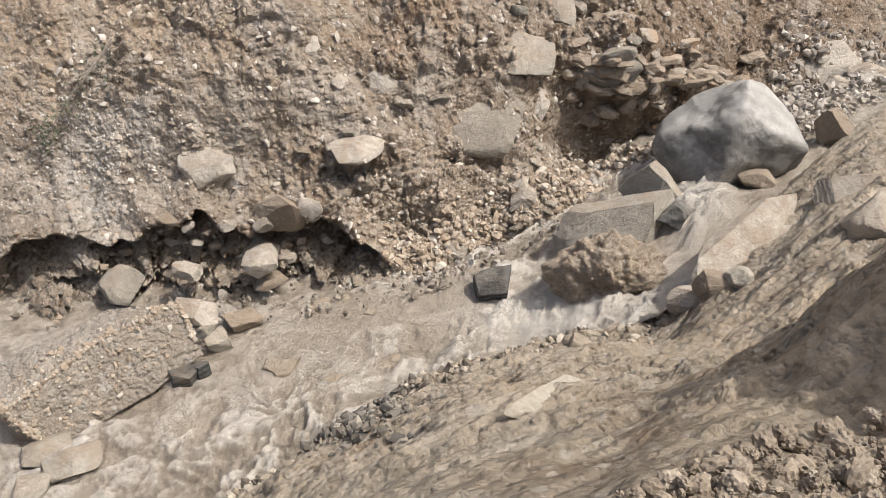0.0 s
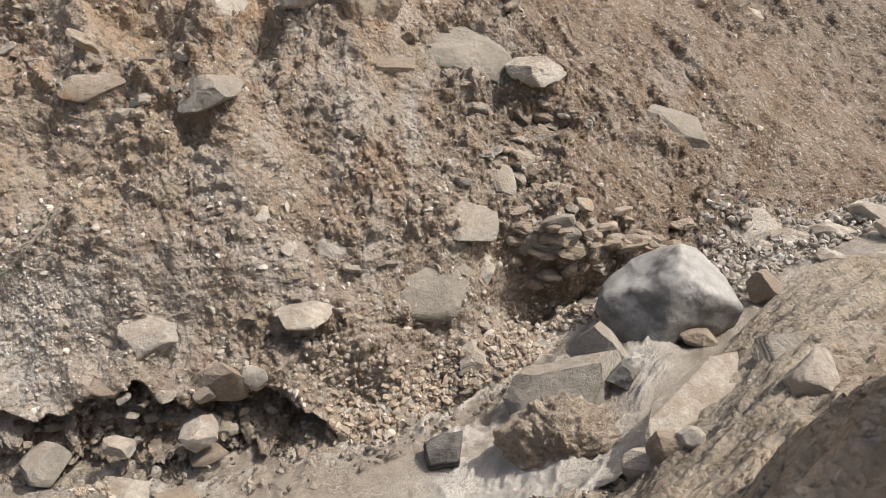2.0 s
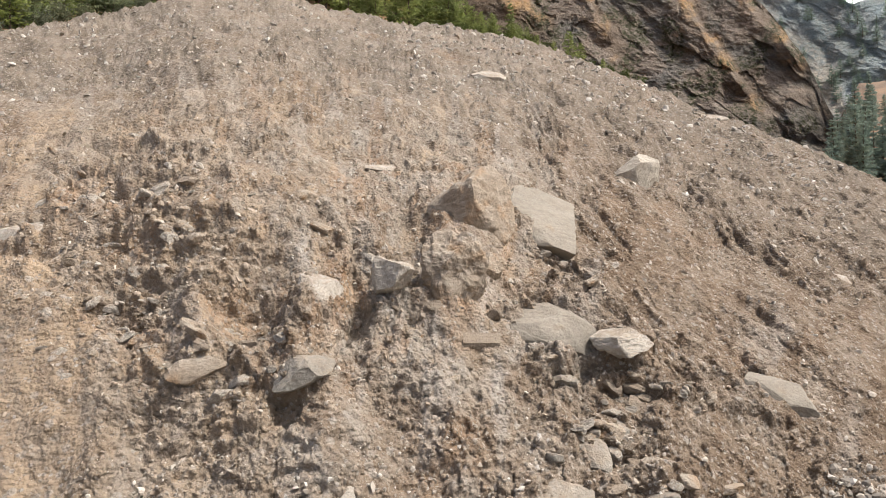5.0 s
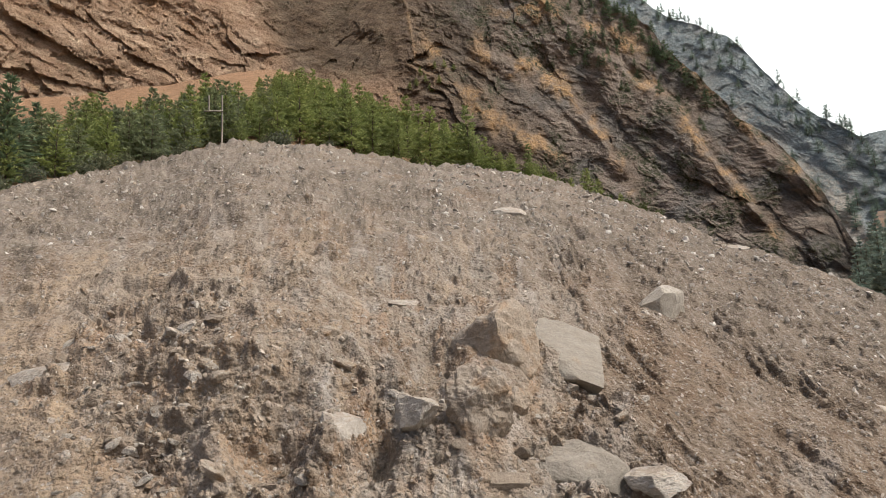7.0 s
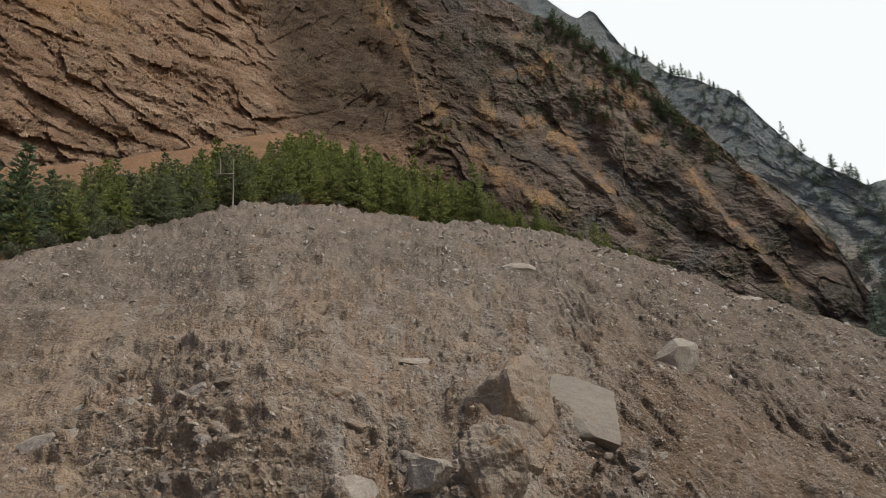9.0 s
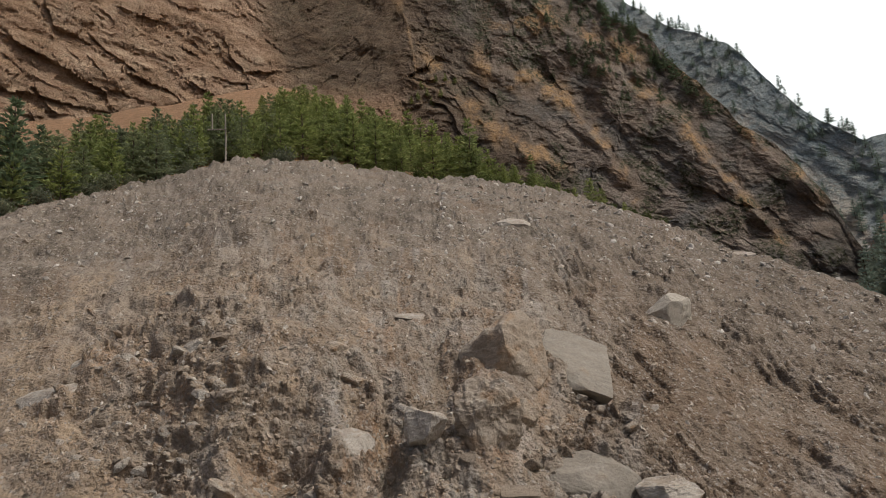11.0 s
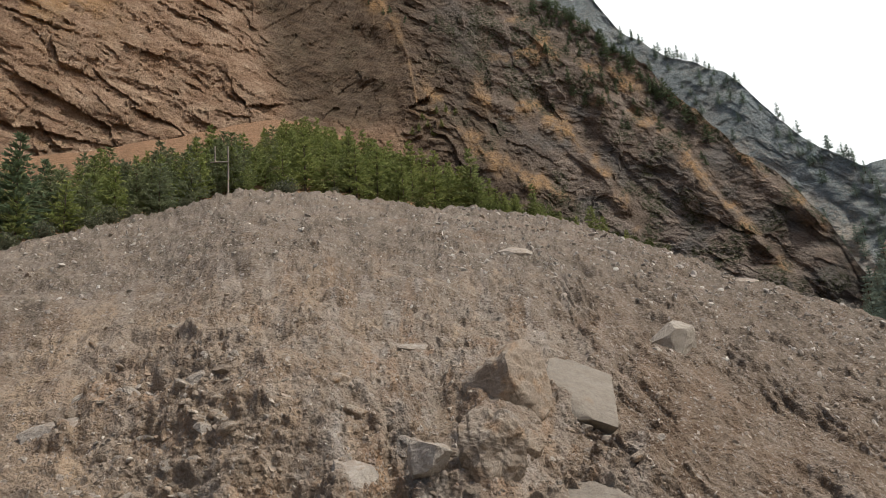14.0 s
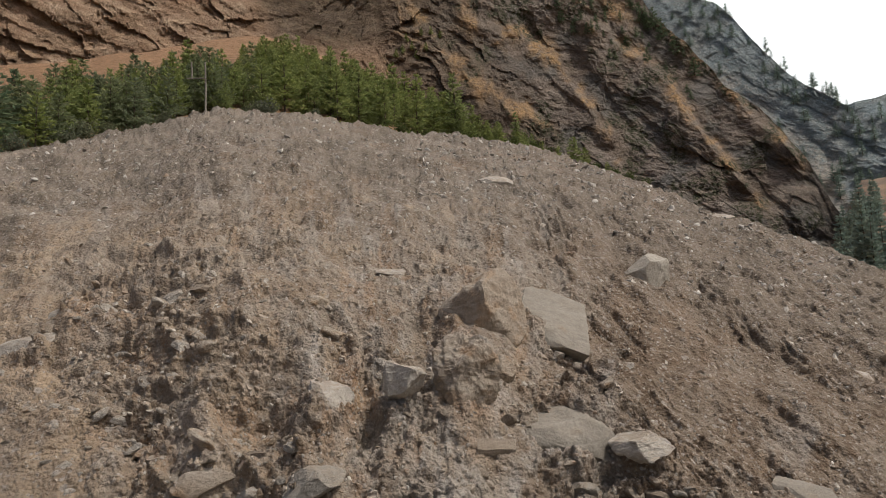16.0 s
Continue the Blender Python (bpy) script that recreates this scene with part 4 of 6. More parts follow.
# hazy bright sky low over the valley
GLOW = bpy.data.materials.new("white_haze_sky")
GLOW.use_nodes = True
GLOW.node_tree.nodes.clear()
_e1, _o1 = GLOW.node_tree.nodes.new("ShaderNodeEmission"), GLOW.node_tree.nodes.new("ShaderNodeOutputMaterial")
_e1.inputs["Color"].default_value, _e1.inputs["Strength"].default_value = (0.97, 1.0, 1.0, 1), 2.3
link(GLOW, _e1.outputs[0], _o1.inputs["Surface"])
HB, HE = np.meshgrid(np.arange(-10, 66, 2.0), np.array([-2.0, 10, 20, 30, 42, 50]))
haze = sheet("backdrop", 3400 * np.sin(np.radians(HB)), 3400 * np.cos(np.radians(HB)), 3400 * np.tan(np.radians(HE)), GLOW)
tagged(haze, "white hazy sky beyond the mountains", "sky", kind="structure")
cliff_far = section(((-75, 190.0), (-30, 215.0), (-10, 240.0), (5, 260.0), (15, 280.0), (26, 300.0)))
cliff, cb, ce, crad, cz = massif("cliff", "brown and grey rock mountain with slabs and dry orange grass", CLIFF, np.concatenate([np.arange(-62, -41, 0.6), np.arange(-41, 26.6, 0.115)]), 270, 3.0, cliff_top, cliff_far, 0.62, 200, True)
sb, srad, sz_ = cb, crad, cz
ridge, rb_, re_, rrad, rz = massif("far_ridge", "hazy wooded mountain ridge far behind", FAR_HAZED, np.arange(0, 60.1, 0.28), 110, 2.0, far_top, 620.0, 0.8, 260)
massif("end_ridge", "pale haze-blue mountain at the valley head", FAR_HAZED, np.arange(18, 60.1, 0.6), 60, 2.0, end_top, 1700.0, 0.8, 290)


# ---- plants ----
BARK = material("pine_bark", 0.95)
_p = place_of(BARK, (6, 6, 1.5), own=True)
paint(BARK, blend(BARK, clouds(BARK, _p, 2.0, 5), (0.06, 0.045, 0.035), (0.16, 0.12, 0.09)))


def leaf_material(name, a, b):
    m = material(name, 0.75)
    info = m.node_tree.nodes.new("ShaderNodeObjectInfo")
    geo = m.node_tree.nodes.new("ShaderNodeNewGeometry")
    c = blend(m, geo.outputs["Random Per Island"], a, b)
    c = blend(m, info.outputs["Random"], c, blend(m, 0.5, c, (0.62, 0.6, 0.42), "OVERLAY"))
    paint(m, c)
    thin = m.node_tree.nodes.new("ShaderNodeBsdfTranslucent")
    both = m.node_tree.nodes.new("ShaderNodeMixShader")
    both.inputs[0].default_value = 0.35
    link(m, c, thin.inputs["Color"])
    link(m, m.node_tree.nodes["Principled BSDF"].outputs[0], both.inputs[1])
    link(m, thin.outputs[0], both.inputs[2])
    link(m, both.outputs[0], m.node_tree.nodes["Material Output"].inputs["Surface"])
    return m


NEEDLES = leaf_material("pine_needles", (0.17, 0.22, 0.075), (0.38, 0.42, 0.18))
NEEDLES_GREY = leaf_material("grey_green_needles", (0.17, 0.21, 0.12), (0.29, 0.32, 0.2))
NEEDLES_DARK = leaf_material("dark_needles", (0.11, 0.16, 0.1), (0.185, 0.24, 0.15))
# far trees only: distance haze painted in as a paler, bluer leaf colour
NEEDLES_HAZED = leaf_material("hazed_needles", (0.2, 0.28, 0.28), (0.3, 0.37, 0.35))
SHRUB = leaf_material("grey_shrub_leaves", (0.12, 0.14, 0.09), (0.22, 0.23, 0.16))
SCRUB = leaf_material("green_shrub_leaves", (0.06, 0.09, 0.03), (0.13, 0.15, 0.05))


def part(name, mesh, parent, label=""):
    ob = new(name, mesh)
    ob.parent = parent
    if label:
        ob["label"] = label
    return ob


def tube(points, radii, sides=7):
    """Vertices and quads of a tapered tube through points."""
    verts, faces = [], []
    for i, (p, rad) in enumerate(zip(points, radii)):
        a, b = points[max(i - 1, 0)], points[min(i + 1, len(points) - 1)]
        q = (Vector(b) - Vector(a)).to_track_quat("Z", "Y")
        for k in range(sides):
            t = 2 * math.pi * k / sides
            verts.append(Vector(p) + q @ Vector((math.cos(t) * rad, math.sin(t) * rad, 0)))
    for i in range(len(points) - 1):
        for k in range(sides):
            faces.append((i * sides + k, i * sides + (k + 1) % sides, (i + 1) * sides + (k + 1) % sides, (i + 1) * sides + k))
    return verts, faces


def tufts(rng, centres, size, along, flat=0.5):
    """Small leaf sprays: three crossed triangles at each centre."""
    verts, faces = [], []
    for c, s, way in zip(centres, size, along):
        for k in range(3):
            tip = way + np.array([rng.gauss(0, 0.5), rng.gauss(0, 0.5), rng.gauss(0, 0.4) * flat])
            tip = tip / (np.linalg.norm(tip) + 1e-6) * s
            sidev = np.cross(tip, [rng.gauss(0, 1), rng.gauss(0, 1), rng.gauss(0, 1)])
            sidev = sidev / (np.linalg.norm(sidev) + 1e-6) * s * 0.24
            n = len(verts)
            verts += [c - sidev, c + sidev, c + tip]
            faces.append((n, n + 1, n + 2))
    return verts, faces


def conifer_meshes(seed, height, spread, mat, ragged=0.3, full=1.0):
    rng = random.Random(seed)
    bend = [rng.uniform(-0.02, 0.02) * height for _ in range(2)]
    pts = [(bend[0] * k * k, bend[1] * k * k, height * k) for k in (0, 0.25, 0.5, 0.75, 1.0)]
    rad = [height * 0.018 * (1 - 0.93 * k) for k in (0, 0.25, 0.5, 0.75, 1.0)]
    v, f = tube(pts, rad)
    centres, size, along = [], [], []
    n = int((40 + height * 4.4) * full)
    whorls = 6 + height * 0.55
    for i in range(n):
        k = 0.08 + 0.92 * (i + rng.random()) / n
        k = 0.35 * k + 0.65 * (math.floor(k * whorls) + 0.5 + rng.uniform(-0.2, 0.2)) / whorls
        reach = spread * height * (1.02 - min(k, 1.0)) ** 0.95 * rng.uniform(1 - ragged, 1.08) * (0.55 + 0.45 * min(1, k / 0.22)) + 0.1
        t = i * 2.4 + rng.uniform(-0.5, 0.5)
        base = Vector((bend[0] * k * k, bend[1] * k * k, height * k))
        way = Vector((math.cos(t), math.sin(t), rng.uniform(-0.3, 0.25) - 0.1 + 0.5 * k))
        tip = base + way * reach
        bv, bf = tube([base, tip], [height * 0.004, height * 0.001], 3)
        o = len(v)
        v += bv
        f += [tuple(o + q for q in face) for face in bf]
        count = max(3, int(reach * 7 * full ** 0.5))
        for c in range(count):
            s = (c + 1) / count
            p = base + way * reach * s + Vector((rng.gauss(0, 0.12), rng.gauss(0, 0.12), rng.gauss(0, 0.09))) * (0.4 + reach * 0.5)
            centres.append(np.array(p))
            size.append(rng.uniform(0.26, 0.48) * (0.6 + height / 14) / full ** 0.4)
            along.append(np.array((way.x, way.y, way.z + 0.15)))
    trunk = mesh_of("trunk", [tuple(q) for q in v], f, BARK, True)
    cv, cf = tufts(rng, centres, size, along)
    return trunk, mesh_of("crown", cv, cf, mat)


def tree(meshes, at, turn, size, label, group="trees above the slope"):
    e = new("pine_tree")
    part("trunk", meshes[0], e)
    part("crown", meshes[1], e)
    e.matrix_basis = pose(*at, 0, 0, turn) @ Matrix.Diagonal((size, size, size, 1))
    return tagged(e, label, "tree", group)


def shrub_meshes(seed, width, height, mat):
    rng = random.Random(seed)
    v, f, centres, size, along = [], [], [], [], []
    for i in range(16):
        t, up = rng.uniform(0, 6.28), rng.uniform(0.3, 1.0)
        way = Vector((math.cos(t) * width * 0.5 * (1.2 - up), math.sin(t) * width * 0.5 * (1.2 - up), height * up))
        bv, bf = tube([Vector((0, 0, 0)), way * 0.5 + Vector((0, 0, 0.08 * height)), way], [0.03, 0.02, 0.006], 3)
        o = len(v)
        v += bv
        f += [tuple(o + q for q in face) for face in bf]
        for c in range(26):
            s = rng.uniform(0.3, 1.05)
            p = way * s + Vector((rng.gauss(0, 0.13), rng.gauss(0, 0.13), rng.gauss(0, 0.1))) * width
            centres.append(np.array(p))
            size.append(rng.uniform(0.12, 0.24) * height * 0.7)
            along.append(np.array((rng.gauss(0, 0.6), rng.gauss(0, 0.6), 0.7)))
    cv, cf = tufts(rng, centres, size, along, 1.0)
    return mesh_of("stems", [tuple(q) for q in v], f, BARK), mesh_of("leaves", cv, cf, mat)


def shrub(meshes, at, turn, size, label, group):
    e = new("shrub")
    part("stems", meshes[0], e)
    part("leaves", meshes[1], e)
    e.matrix_basis = pose(*at, 0, 0, turn) @ Matrix.Diagonal((size, size, size * 0.9, 1))
    return tagged(e, label, "shrub", group)


def shelf_at(bearing, behind):
    """A point of the wooded shelf, so many metres behind the crest."""
    j = int(np.argmin(np.abs(cols - bearing)))
    d = np.interp(behind, np.concatenate([[0.0], back]), SD[ROWS - 1:, j])
    z = np.interp(behind, np.concatenate([[0.0], back]), SZ[ROWS - 1:, j])
    b = radians(cols[j])
    return (d * math.sin(b), d * math.cos(b), z + EYE.z - 0.15)


PINES = [conifer_meshes(300 + k, h, s, NEEDLES, 0.5) for k, (h, s) in enumerate(((5.6, 0.42), (6.8, 0.36), (4.6, 0.48), (7.8, 0.33), (6.2, 0.5)))]
GREY_PINES = [conifer_meshes(310 + k, h, s, NEEDLES_GREY, 0.55) for k, (h, s) in enumerate(((6.0, 0.46), (7.0, 0.4)))]
FIRS = [conifer_meshes(320 + k, h, s, NEEDLES_DARK, 0.4) for k, (h, s) in enumerate(((9.0, 0.32), (12.0, 0.26), (15.0, 0.24)))]
rng = random.Random(7)
upper, valley = [], []
for _ in range(330):
    b = rng.triangular(-40, 6.5, -13)
    depth = 4 + 56 * rng.random() ** 1.0
    if b > -2:
        depth = 3 + 12 * rng.random()
    if b < -19 and depth > 16:
        depth *= 0.45
    size = rng.uniform(0.65, 1.3) * (0.6 if b > -1 else 0.95 if b < -18 else 1)
    greyish = b < -17 and rng.random() < 0.6
    if depth > 34 or (depth > 20 and rng.random() < 0.3):
        upper.append((rng.choice(PINES), shelf_at(b, depth), rng.uniform(0, 6.3), size))
        continue
    tree(rng.choice(GREY_PINES if greyish else PINES), shelf_at(b, depth), rng.uniform(0, 360), size, "grey-green bushy pine at the edge of the wood" if greyish else "young green pine among others above the bare slope")
for b, behind, size in ((-36.3, 6, 1.3), (-38.4, 9, 1.15), (-34.6, 14, 0.9), (-39.6, 12, 1.2), (-31.4, 12, 0.6)):
    tree(FIRS[0], shelf_at(b, behind), b * 30, size, "tall dark fir at the edge of the wood")
for b, behind, size in ((8.0, 3, 0.75), (8.8, 5, 0.6), (6.8, 6, 0.5), (2.0, 3, 0.6), (1.2, 4, 0.55), (3.6, 4, 0.5), (10.6, 6, 0.45)):
    tree(PINES[2], shelf_at(b, behind), b * 40, size, "small bushy pine on the slope's crest")
GREY_SHRUB, GREEN_SHRUB = shrub_meshes(401, 2.6, 2.0, SHRUB), shrub_meshes(402, 2.2, 1.7, SCRUB)
for b, behind, size in ((-16.8, 2.5, 1.3), (-17.8, 3, 0.9), (-24.5, 3, 0.9), (-26.0, 2.5, 0.8), (-28.5, 2.5, 0.9), (-31, 2, 0.9), (-34.5, 2.0, 1.0), (-36.5, 2.0, 1.0), (-30, 4, 1.2), (-13, 3, 0.6)):
    shrub(GREY_SHRUB, shelf_at(b, behind), b * 50, size, "grey-green leafy shrub at the crest", "shrubs on the crest")
for b, behind, size in ((-0.4, 2.5, 1.0), (0.4, 3, 0.8), (3.0, 2.5, 0.9), (4.8, 2.5, 0.9), (6.0, 2.0, 0.8), (9.6, 2.0, 0.7), (11.0, 2.5, 0.7), (12.2, 3, 0.8), (13.4, 3, 0.7), (-4, 2, 0.9), (-6, 2, 0.9), (-9, 2, 0.8)):
    shrub(GREEN_SHRUB, shelf_at(b, behind), b * 50, size, "low green shrub along the crest", "shrubs on the crest")


def far_point(b, e, d):
    bb = radians(b)
    return (d * math.sin(bb), d * math.cos(bb), d * math.tan(radians(e)) + EYE.z)


# dark firs on the valley side behind the right-hand end of the slope
def valley_e(b, d):
    """Elevation of the valley's side, which climbs away to the right of the mountain's foot."""
    up = np.clip((np.asarray(b, float) - 23.5) / 4.5, 0, 1)
    return np.interp(d, (92, 112, 125, 190, 270, 330), (-3.0, 1.0, 3.0, 7.0, 9.6, 10.4)) * (0.35 + 0.65 * up) - 1.5 * (1 - up)


for _ in range(80):
    b = rng.uniform(24.6, 36.0)
    d = rng.uniform(125, 235)
    valley.append((rng.choice(FIRS), far_point(b, float(valley_e(b, d)) - 0.1, d), rng.uniform(0, 6.3), rng.uniform(0.55, 0.95) * (1.0 if b > 26 else 0.7)))
vb, vd = np.meshgrid(np.arange(18, 56.5, 1.0), np.array([92, 112, 125, 150, 190, 230, 270, 330.0]))
ve = valley_e(vb, vd)
grove = sheet("valley_floor", vd * np.sin(np.radians(vb)), vd * np.cos(np.radians(vb)), vd * np.tan(np.radians(ve)) + EYE.z + 0.4 * rough(vb, vd / 9.0, 0, 193), GRASS)
tagged(grove, "reddish valley floor behind the slope", "ground", kind="structure")


def joined(name, label, meshes_at, leaf, parts=(0, 1)):
    """Trees too far off to count, in one object: (meshes, place, turn, size)."""
    V, F, M, n = [], [], [], 0
    for meshes, at, turn, size in meshes_at:
        for k in parts:
            me = meshes[k]
            v = np.empty(len(me.vertices) * 3, dtype=np.float32)
            me.vertices.foreach_get("co", v)
            v = v.reshape(-1, 3) * size
            c, s_ = math.cos(turn), math.sin(turn)
            v = np.stack([v[:, 0] * c - v[:, 1] * s_, v[:, 0] * s_ + v[:, 1] * c, v[:, 2]], -1) + np.array(at)
            me.calc_loop_triangles()
            f = np.empty(len(me.loop_triangles) * 3, dtype=np.int32)
            me.loop_triangles.foreach_get("vertices", f)
            V.append(v)
            F.append(f.reshape(-1, 3) + n)
            M.append(np.full(len(me.loop_triangles), k, dtype=np.int32))
            n += len(v)
    me = mesh_of(name, np.vstack(V), np.vstack(F), BARK)
    me.materials.append(leaf)
    me.polygons.foreach_set("material_index", np.concatenate(M))
    return tagged(new(name, me), label, "trees", kind="stuff")


joined("upper_wood", "young green pines farther up the grassy shelf", upper, NEEDLES)
joined("valley_wood", "dark firs on the far valley side", valley, NEEDLES_HAZED)


def on_rock(b_arr, rad, z, b, row):
    j = int(np.argmin(np.abs(b_arr - b)))
    i = int(np.clip(row * (rad.shape[0] - 1), 0, rad.shape[0] - 1))
    bb = radians(b_arr[j])
    return (rad[i, j] * math.sin(bb), rad[i, j] * math.cos(bb), z[i, j] + EYE.z - 0.4)


THIN = [conifer_meshes(340 + k, h, s, NEEDLES_DARK, 0.35, 0.55) for k, (h, s) in enumerate(((8.0, 0.34), (10.0, 0.26), (8.5, 0.42)))]
wood = []
for _ in range(30):
    wood.append((rng.choice(THIN), on_rock(rb_, rrad, rz, rng.choice((rng.uniform(12.5, 31), rng.gauss(17.5, 1.2), rng.gauss(24.5, 2.5))), 1.0), rng.uniform(0, 6.3), rng.uniform(0.7, 1.9)))
for _ in range(130):
    wood.append((rng.choice(THIN), on_rock(rb_, rrad, rz, rng.uniform(11, 31), 1 - 0.5 * rng.random() ** 1.3), rng.uniform(0, 6.3), rng.uniform(0.9, 1.9)))
joined("ridge_wood", "scattered dark firs on the hazy mountain ridge", wood, NEEDLES_HAZED)
wood = []
for _ in range(95):
    b = rng.triangular(4.0, 17.5, 9.5)
    wood.append((rng.choice(THIN), on_rock(sb, srad, sz_, b, 1 - 0.24 * rng.random() ** 1.4), rng.uniform(0, 6.3), rng.uniform(0.35, 0.95)))
for _ in range(14):
    wood.append((rng.choice(THIN), on_rock(sb, srad, sz_, rng.gauss(-7.5, 2.0), rng.uniform(0.8, 0.9)), rng.uniform(0, 6.3), rng.uniform(0.3, 0.6)))
for b, row in ((6.6, 0.985), (7.3, 0.975), (8.0, 0.98), (9.0, 0.965), (10.6, 0.975), (11.0, 0.95), (12.6, 0.95), (15.0, 0.95), (15.6, 0.94), (16.4, 0.92), (14.0, 0.9), (17.8, 0.9), (5.2, 0.96)):
    wood.append((THIN[2], on_rock(sb, srad, sz_, b, row), b, rng.uniform(1.0, 1.5)))
joined("spur_wood", "dark firs on the rocky spur", wood, NEEDLES_DARK)
for b, row in ((-5.6, 0.585), (-4.8, 0.6), (-4, 0.63), (-3.2, 0.64), (-2.4, 0.65), (-5.2, 0.61), (-3.6, 0.6), (-6.2, 0.57), (-4.4, 0.58)):
    tree(PINES[0], on_rock(cb, crad, cz, b, row), b * 77, 0.75, "green pine on a ledge of the cliff", "pines on the cliff")

# ---- utility pole on the crest ----
WOOD = material("grey_weathered_wood", 0.85)
_p = place_of(WOOD, (14, 14, 1.2), own=True)
paint(WOOD, blend(WOOD, clouds(WOOD, _p, 2.0, 6), (0.2, 0.17, 0.14), (0.38, 0.34, 0.29)))
utility_pole = new("utility_pole")
v, f = tube([(0, 0, -0.5), (0, 0, 3.5), (-0.06, 0, 7.0)], [0.14, 0.12, 0.09], 10)
part("post", mesh_of("post", [tuple(q) for q in v], f, WOOD, True), utility_pole)
v, f = tube([(0.15, -0.12, 4.75), (-1.1, -0.12, 4.85), (-2.4, -0.12, 4.9)], [0.09, 0.09, 0.09], 4)
part("crossarm", mesh_of("crossarm", [tuple(q) for q in v], f, WOOD), utility_pole)
v, f = tube([(-1.75, -0.12, 4.9), (-1.75, -0.12, 5.8), (-1.8, -0.12, 7.1)], [0.1, 0.1, 0.09], 8)
part("upright", mesh_of("upright", [tuple(q) for q in v], f, WOOD, True), utility_pole)
utility_pole.matrix_basis = pose(*shelf_at(-21.5, 1.5))
tagged(utility_pole, "weathered wooden utility pole with a crossarm on the crest", "pole")

# ---- rocks ----
def ball(level):
    bm = bmesh.new()
    bmesh.ops.create_icosphere(bm, subdivisions=level, radius=1.0)
    v = np.array([q.co[:] for q in bm.verts])
    f = np.array([[q.index for q in face.verts] for face in bm.faces])
    bm.free()
    return v, f


BALLS = {k: ball(k) for k in (1, 2, 3, 4, 5, 6, 7)}


def rock_mesh(seed, sx, sy, sz, mat, level=4, cuts=16, keep=0.5, wear=0.018, boxy=0.0, smooth=False, lumps=0.05, peak=0.0, pebbly=0.0, layered=0.0, planes=(), round_=0.045):
    """A boulder: a ball hewn by planes, then worn by noise."""
    v, f = BALLS[level]
    v = v.copy()
    r = np.random.RandomState(seed)
    if boxy >= 0.6:
        # a block split along three rough planes
        v = v * 1.7
        turn = np.linalg.qr(np.eye(3) + 0.3 * r.normal(size=(3, 3)))[0]
        for axis in np.vstack([turn, -turn, turn, -turn]):
            n = axis + 0.16 * r.normal(size=3)
            n /= np.linalg.norm(n)
            v = v - np.maximum(0, v @ n - 0.82)[:, None] * n
        keep = keep + 0.36
    elif boxy:
        v = np.sign(v) * np.abs(v) ** (1 - 0.62 * boxy)
        v /= np.abs(v).max()
        cuts = int(cuts * (1 - 0.5 * boxy))
        keep = keep + 0.22 * boxy
    for _ in range(cuts):
        n = r.normal(size=3)
        n /= np.linalg.norm(n)
        o = r.uniform(keep, keep + 0.32)
        v = v - np.maximum(0, v @ n - o)[:, None] * n
    for a, b, c, o in planes:
        n = np.array([a, b, c]) / math.sqrt(a * a + b * b + c * c)
        q = (v @ n - o) / round_
        v = v - (round_ * np.logaddexp(0, q))[:, None] * n
    v = v / np.abs(v).max(axis=0)
    if peak:
        v[:, :2] *= (1 - peak * np.clip(v[:, 2:3], -0.2, 1) ** 1.0)
    n = v / (np.linalg.norm(v, axis=1)[:, None] + 1e-6)
    s = seed % 97
    size = np.array([sx, sy, sz])
    g = v * size / size.mean()
    v = v + n * (lumps * layers(g[:, 0] * 1.6 + s, g[:, 1] * 1.6, g[:, 2] * 1.6, 3, seed % 50))[:, None]
    if wear:
        v = v + n * (wear * layers(g[:, 0] * 5 + s, g[:, 1] * 5, g[:, 2] * 5, 3, seed % 50 + 3))[:, None]
    if layered:
        axis = np.array([0.15, 0.2, 1.0]) + 0.25 * r.normal(size=3)
        axis /= np.linalg.norm(axis)
        t = g @ axis * r.uniform(3.0, 5.0) + 0.5 * layers(g[:, 0] * 1.5, g[:, 1] * 1.5, g[:, 2] * 1.5, 2, seed % 40)
        v = v + n * (layered * (np.mod(t, 1.0) ** 0.6 - 0.6 + 0.5 * np.mod(t * 2.3, 1.0)))[:, None]
    v = v * size
    if pebbly:
        v = v + n * (pebbly * (cobbles(v[:, 0], v[:, 1], v[:, 2], 0.4, 0.4, 351) + cobbles(v[:, 0], v[:, 1], v[:, 2], 0.17, 0.5, 361)))[:, None]
    return mesh_of("rock", v, f, mat, smooth)


def facing(bearing, spin=0.0, lean=0.0, roll=0.0):
    """Turn so that local x runs across the view, y away from it, z up."""
    return Euler((radians(lean), radians(roll), radians(-bearing + spin))).to_matrix().to_4x4()


DEG = math.pi / 180


def boulder(name, label, at, bearing, size, mat, seed, spin=0.0, lean=0.0, roll=0.0, category="rock", group="", **how):
    ob = new(name, rock_mesh(seed, size[0] / 2, size[1] / 2, size[2] / 2, mat, **how))
    ob.matrix_basis = Matrix.Translation(at) @ facing(bearing, spin, lean, roll)
    return tagged(ob, label, category, group)


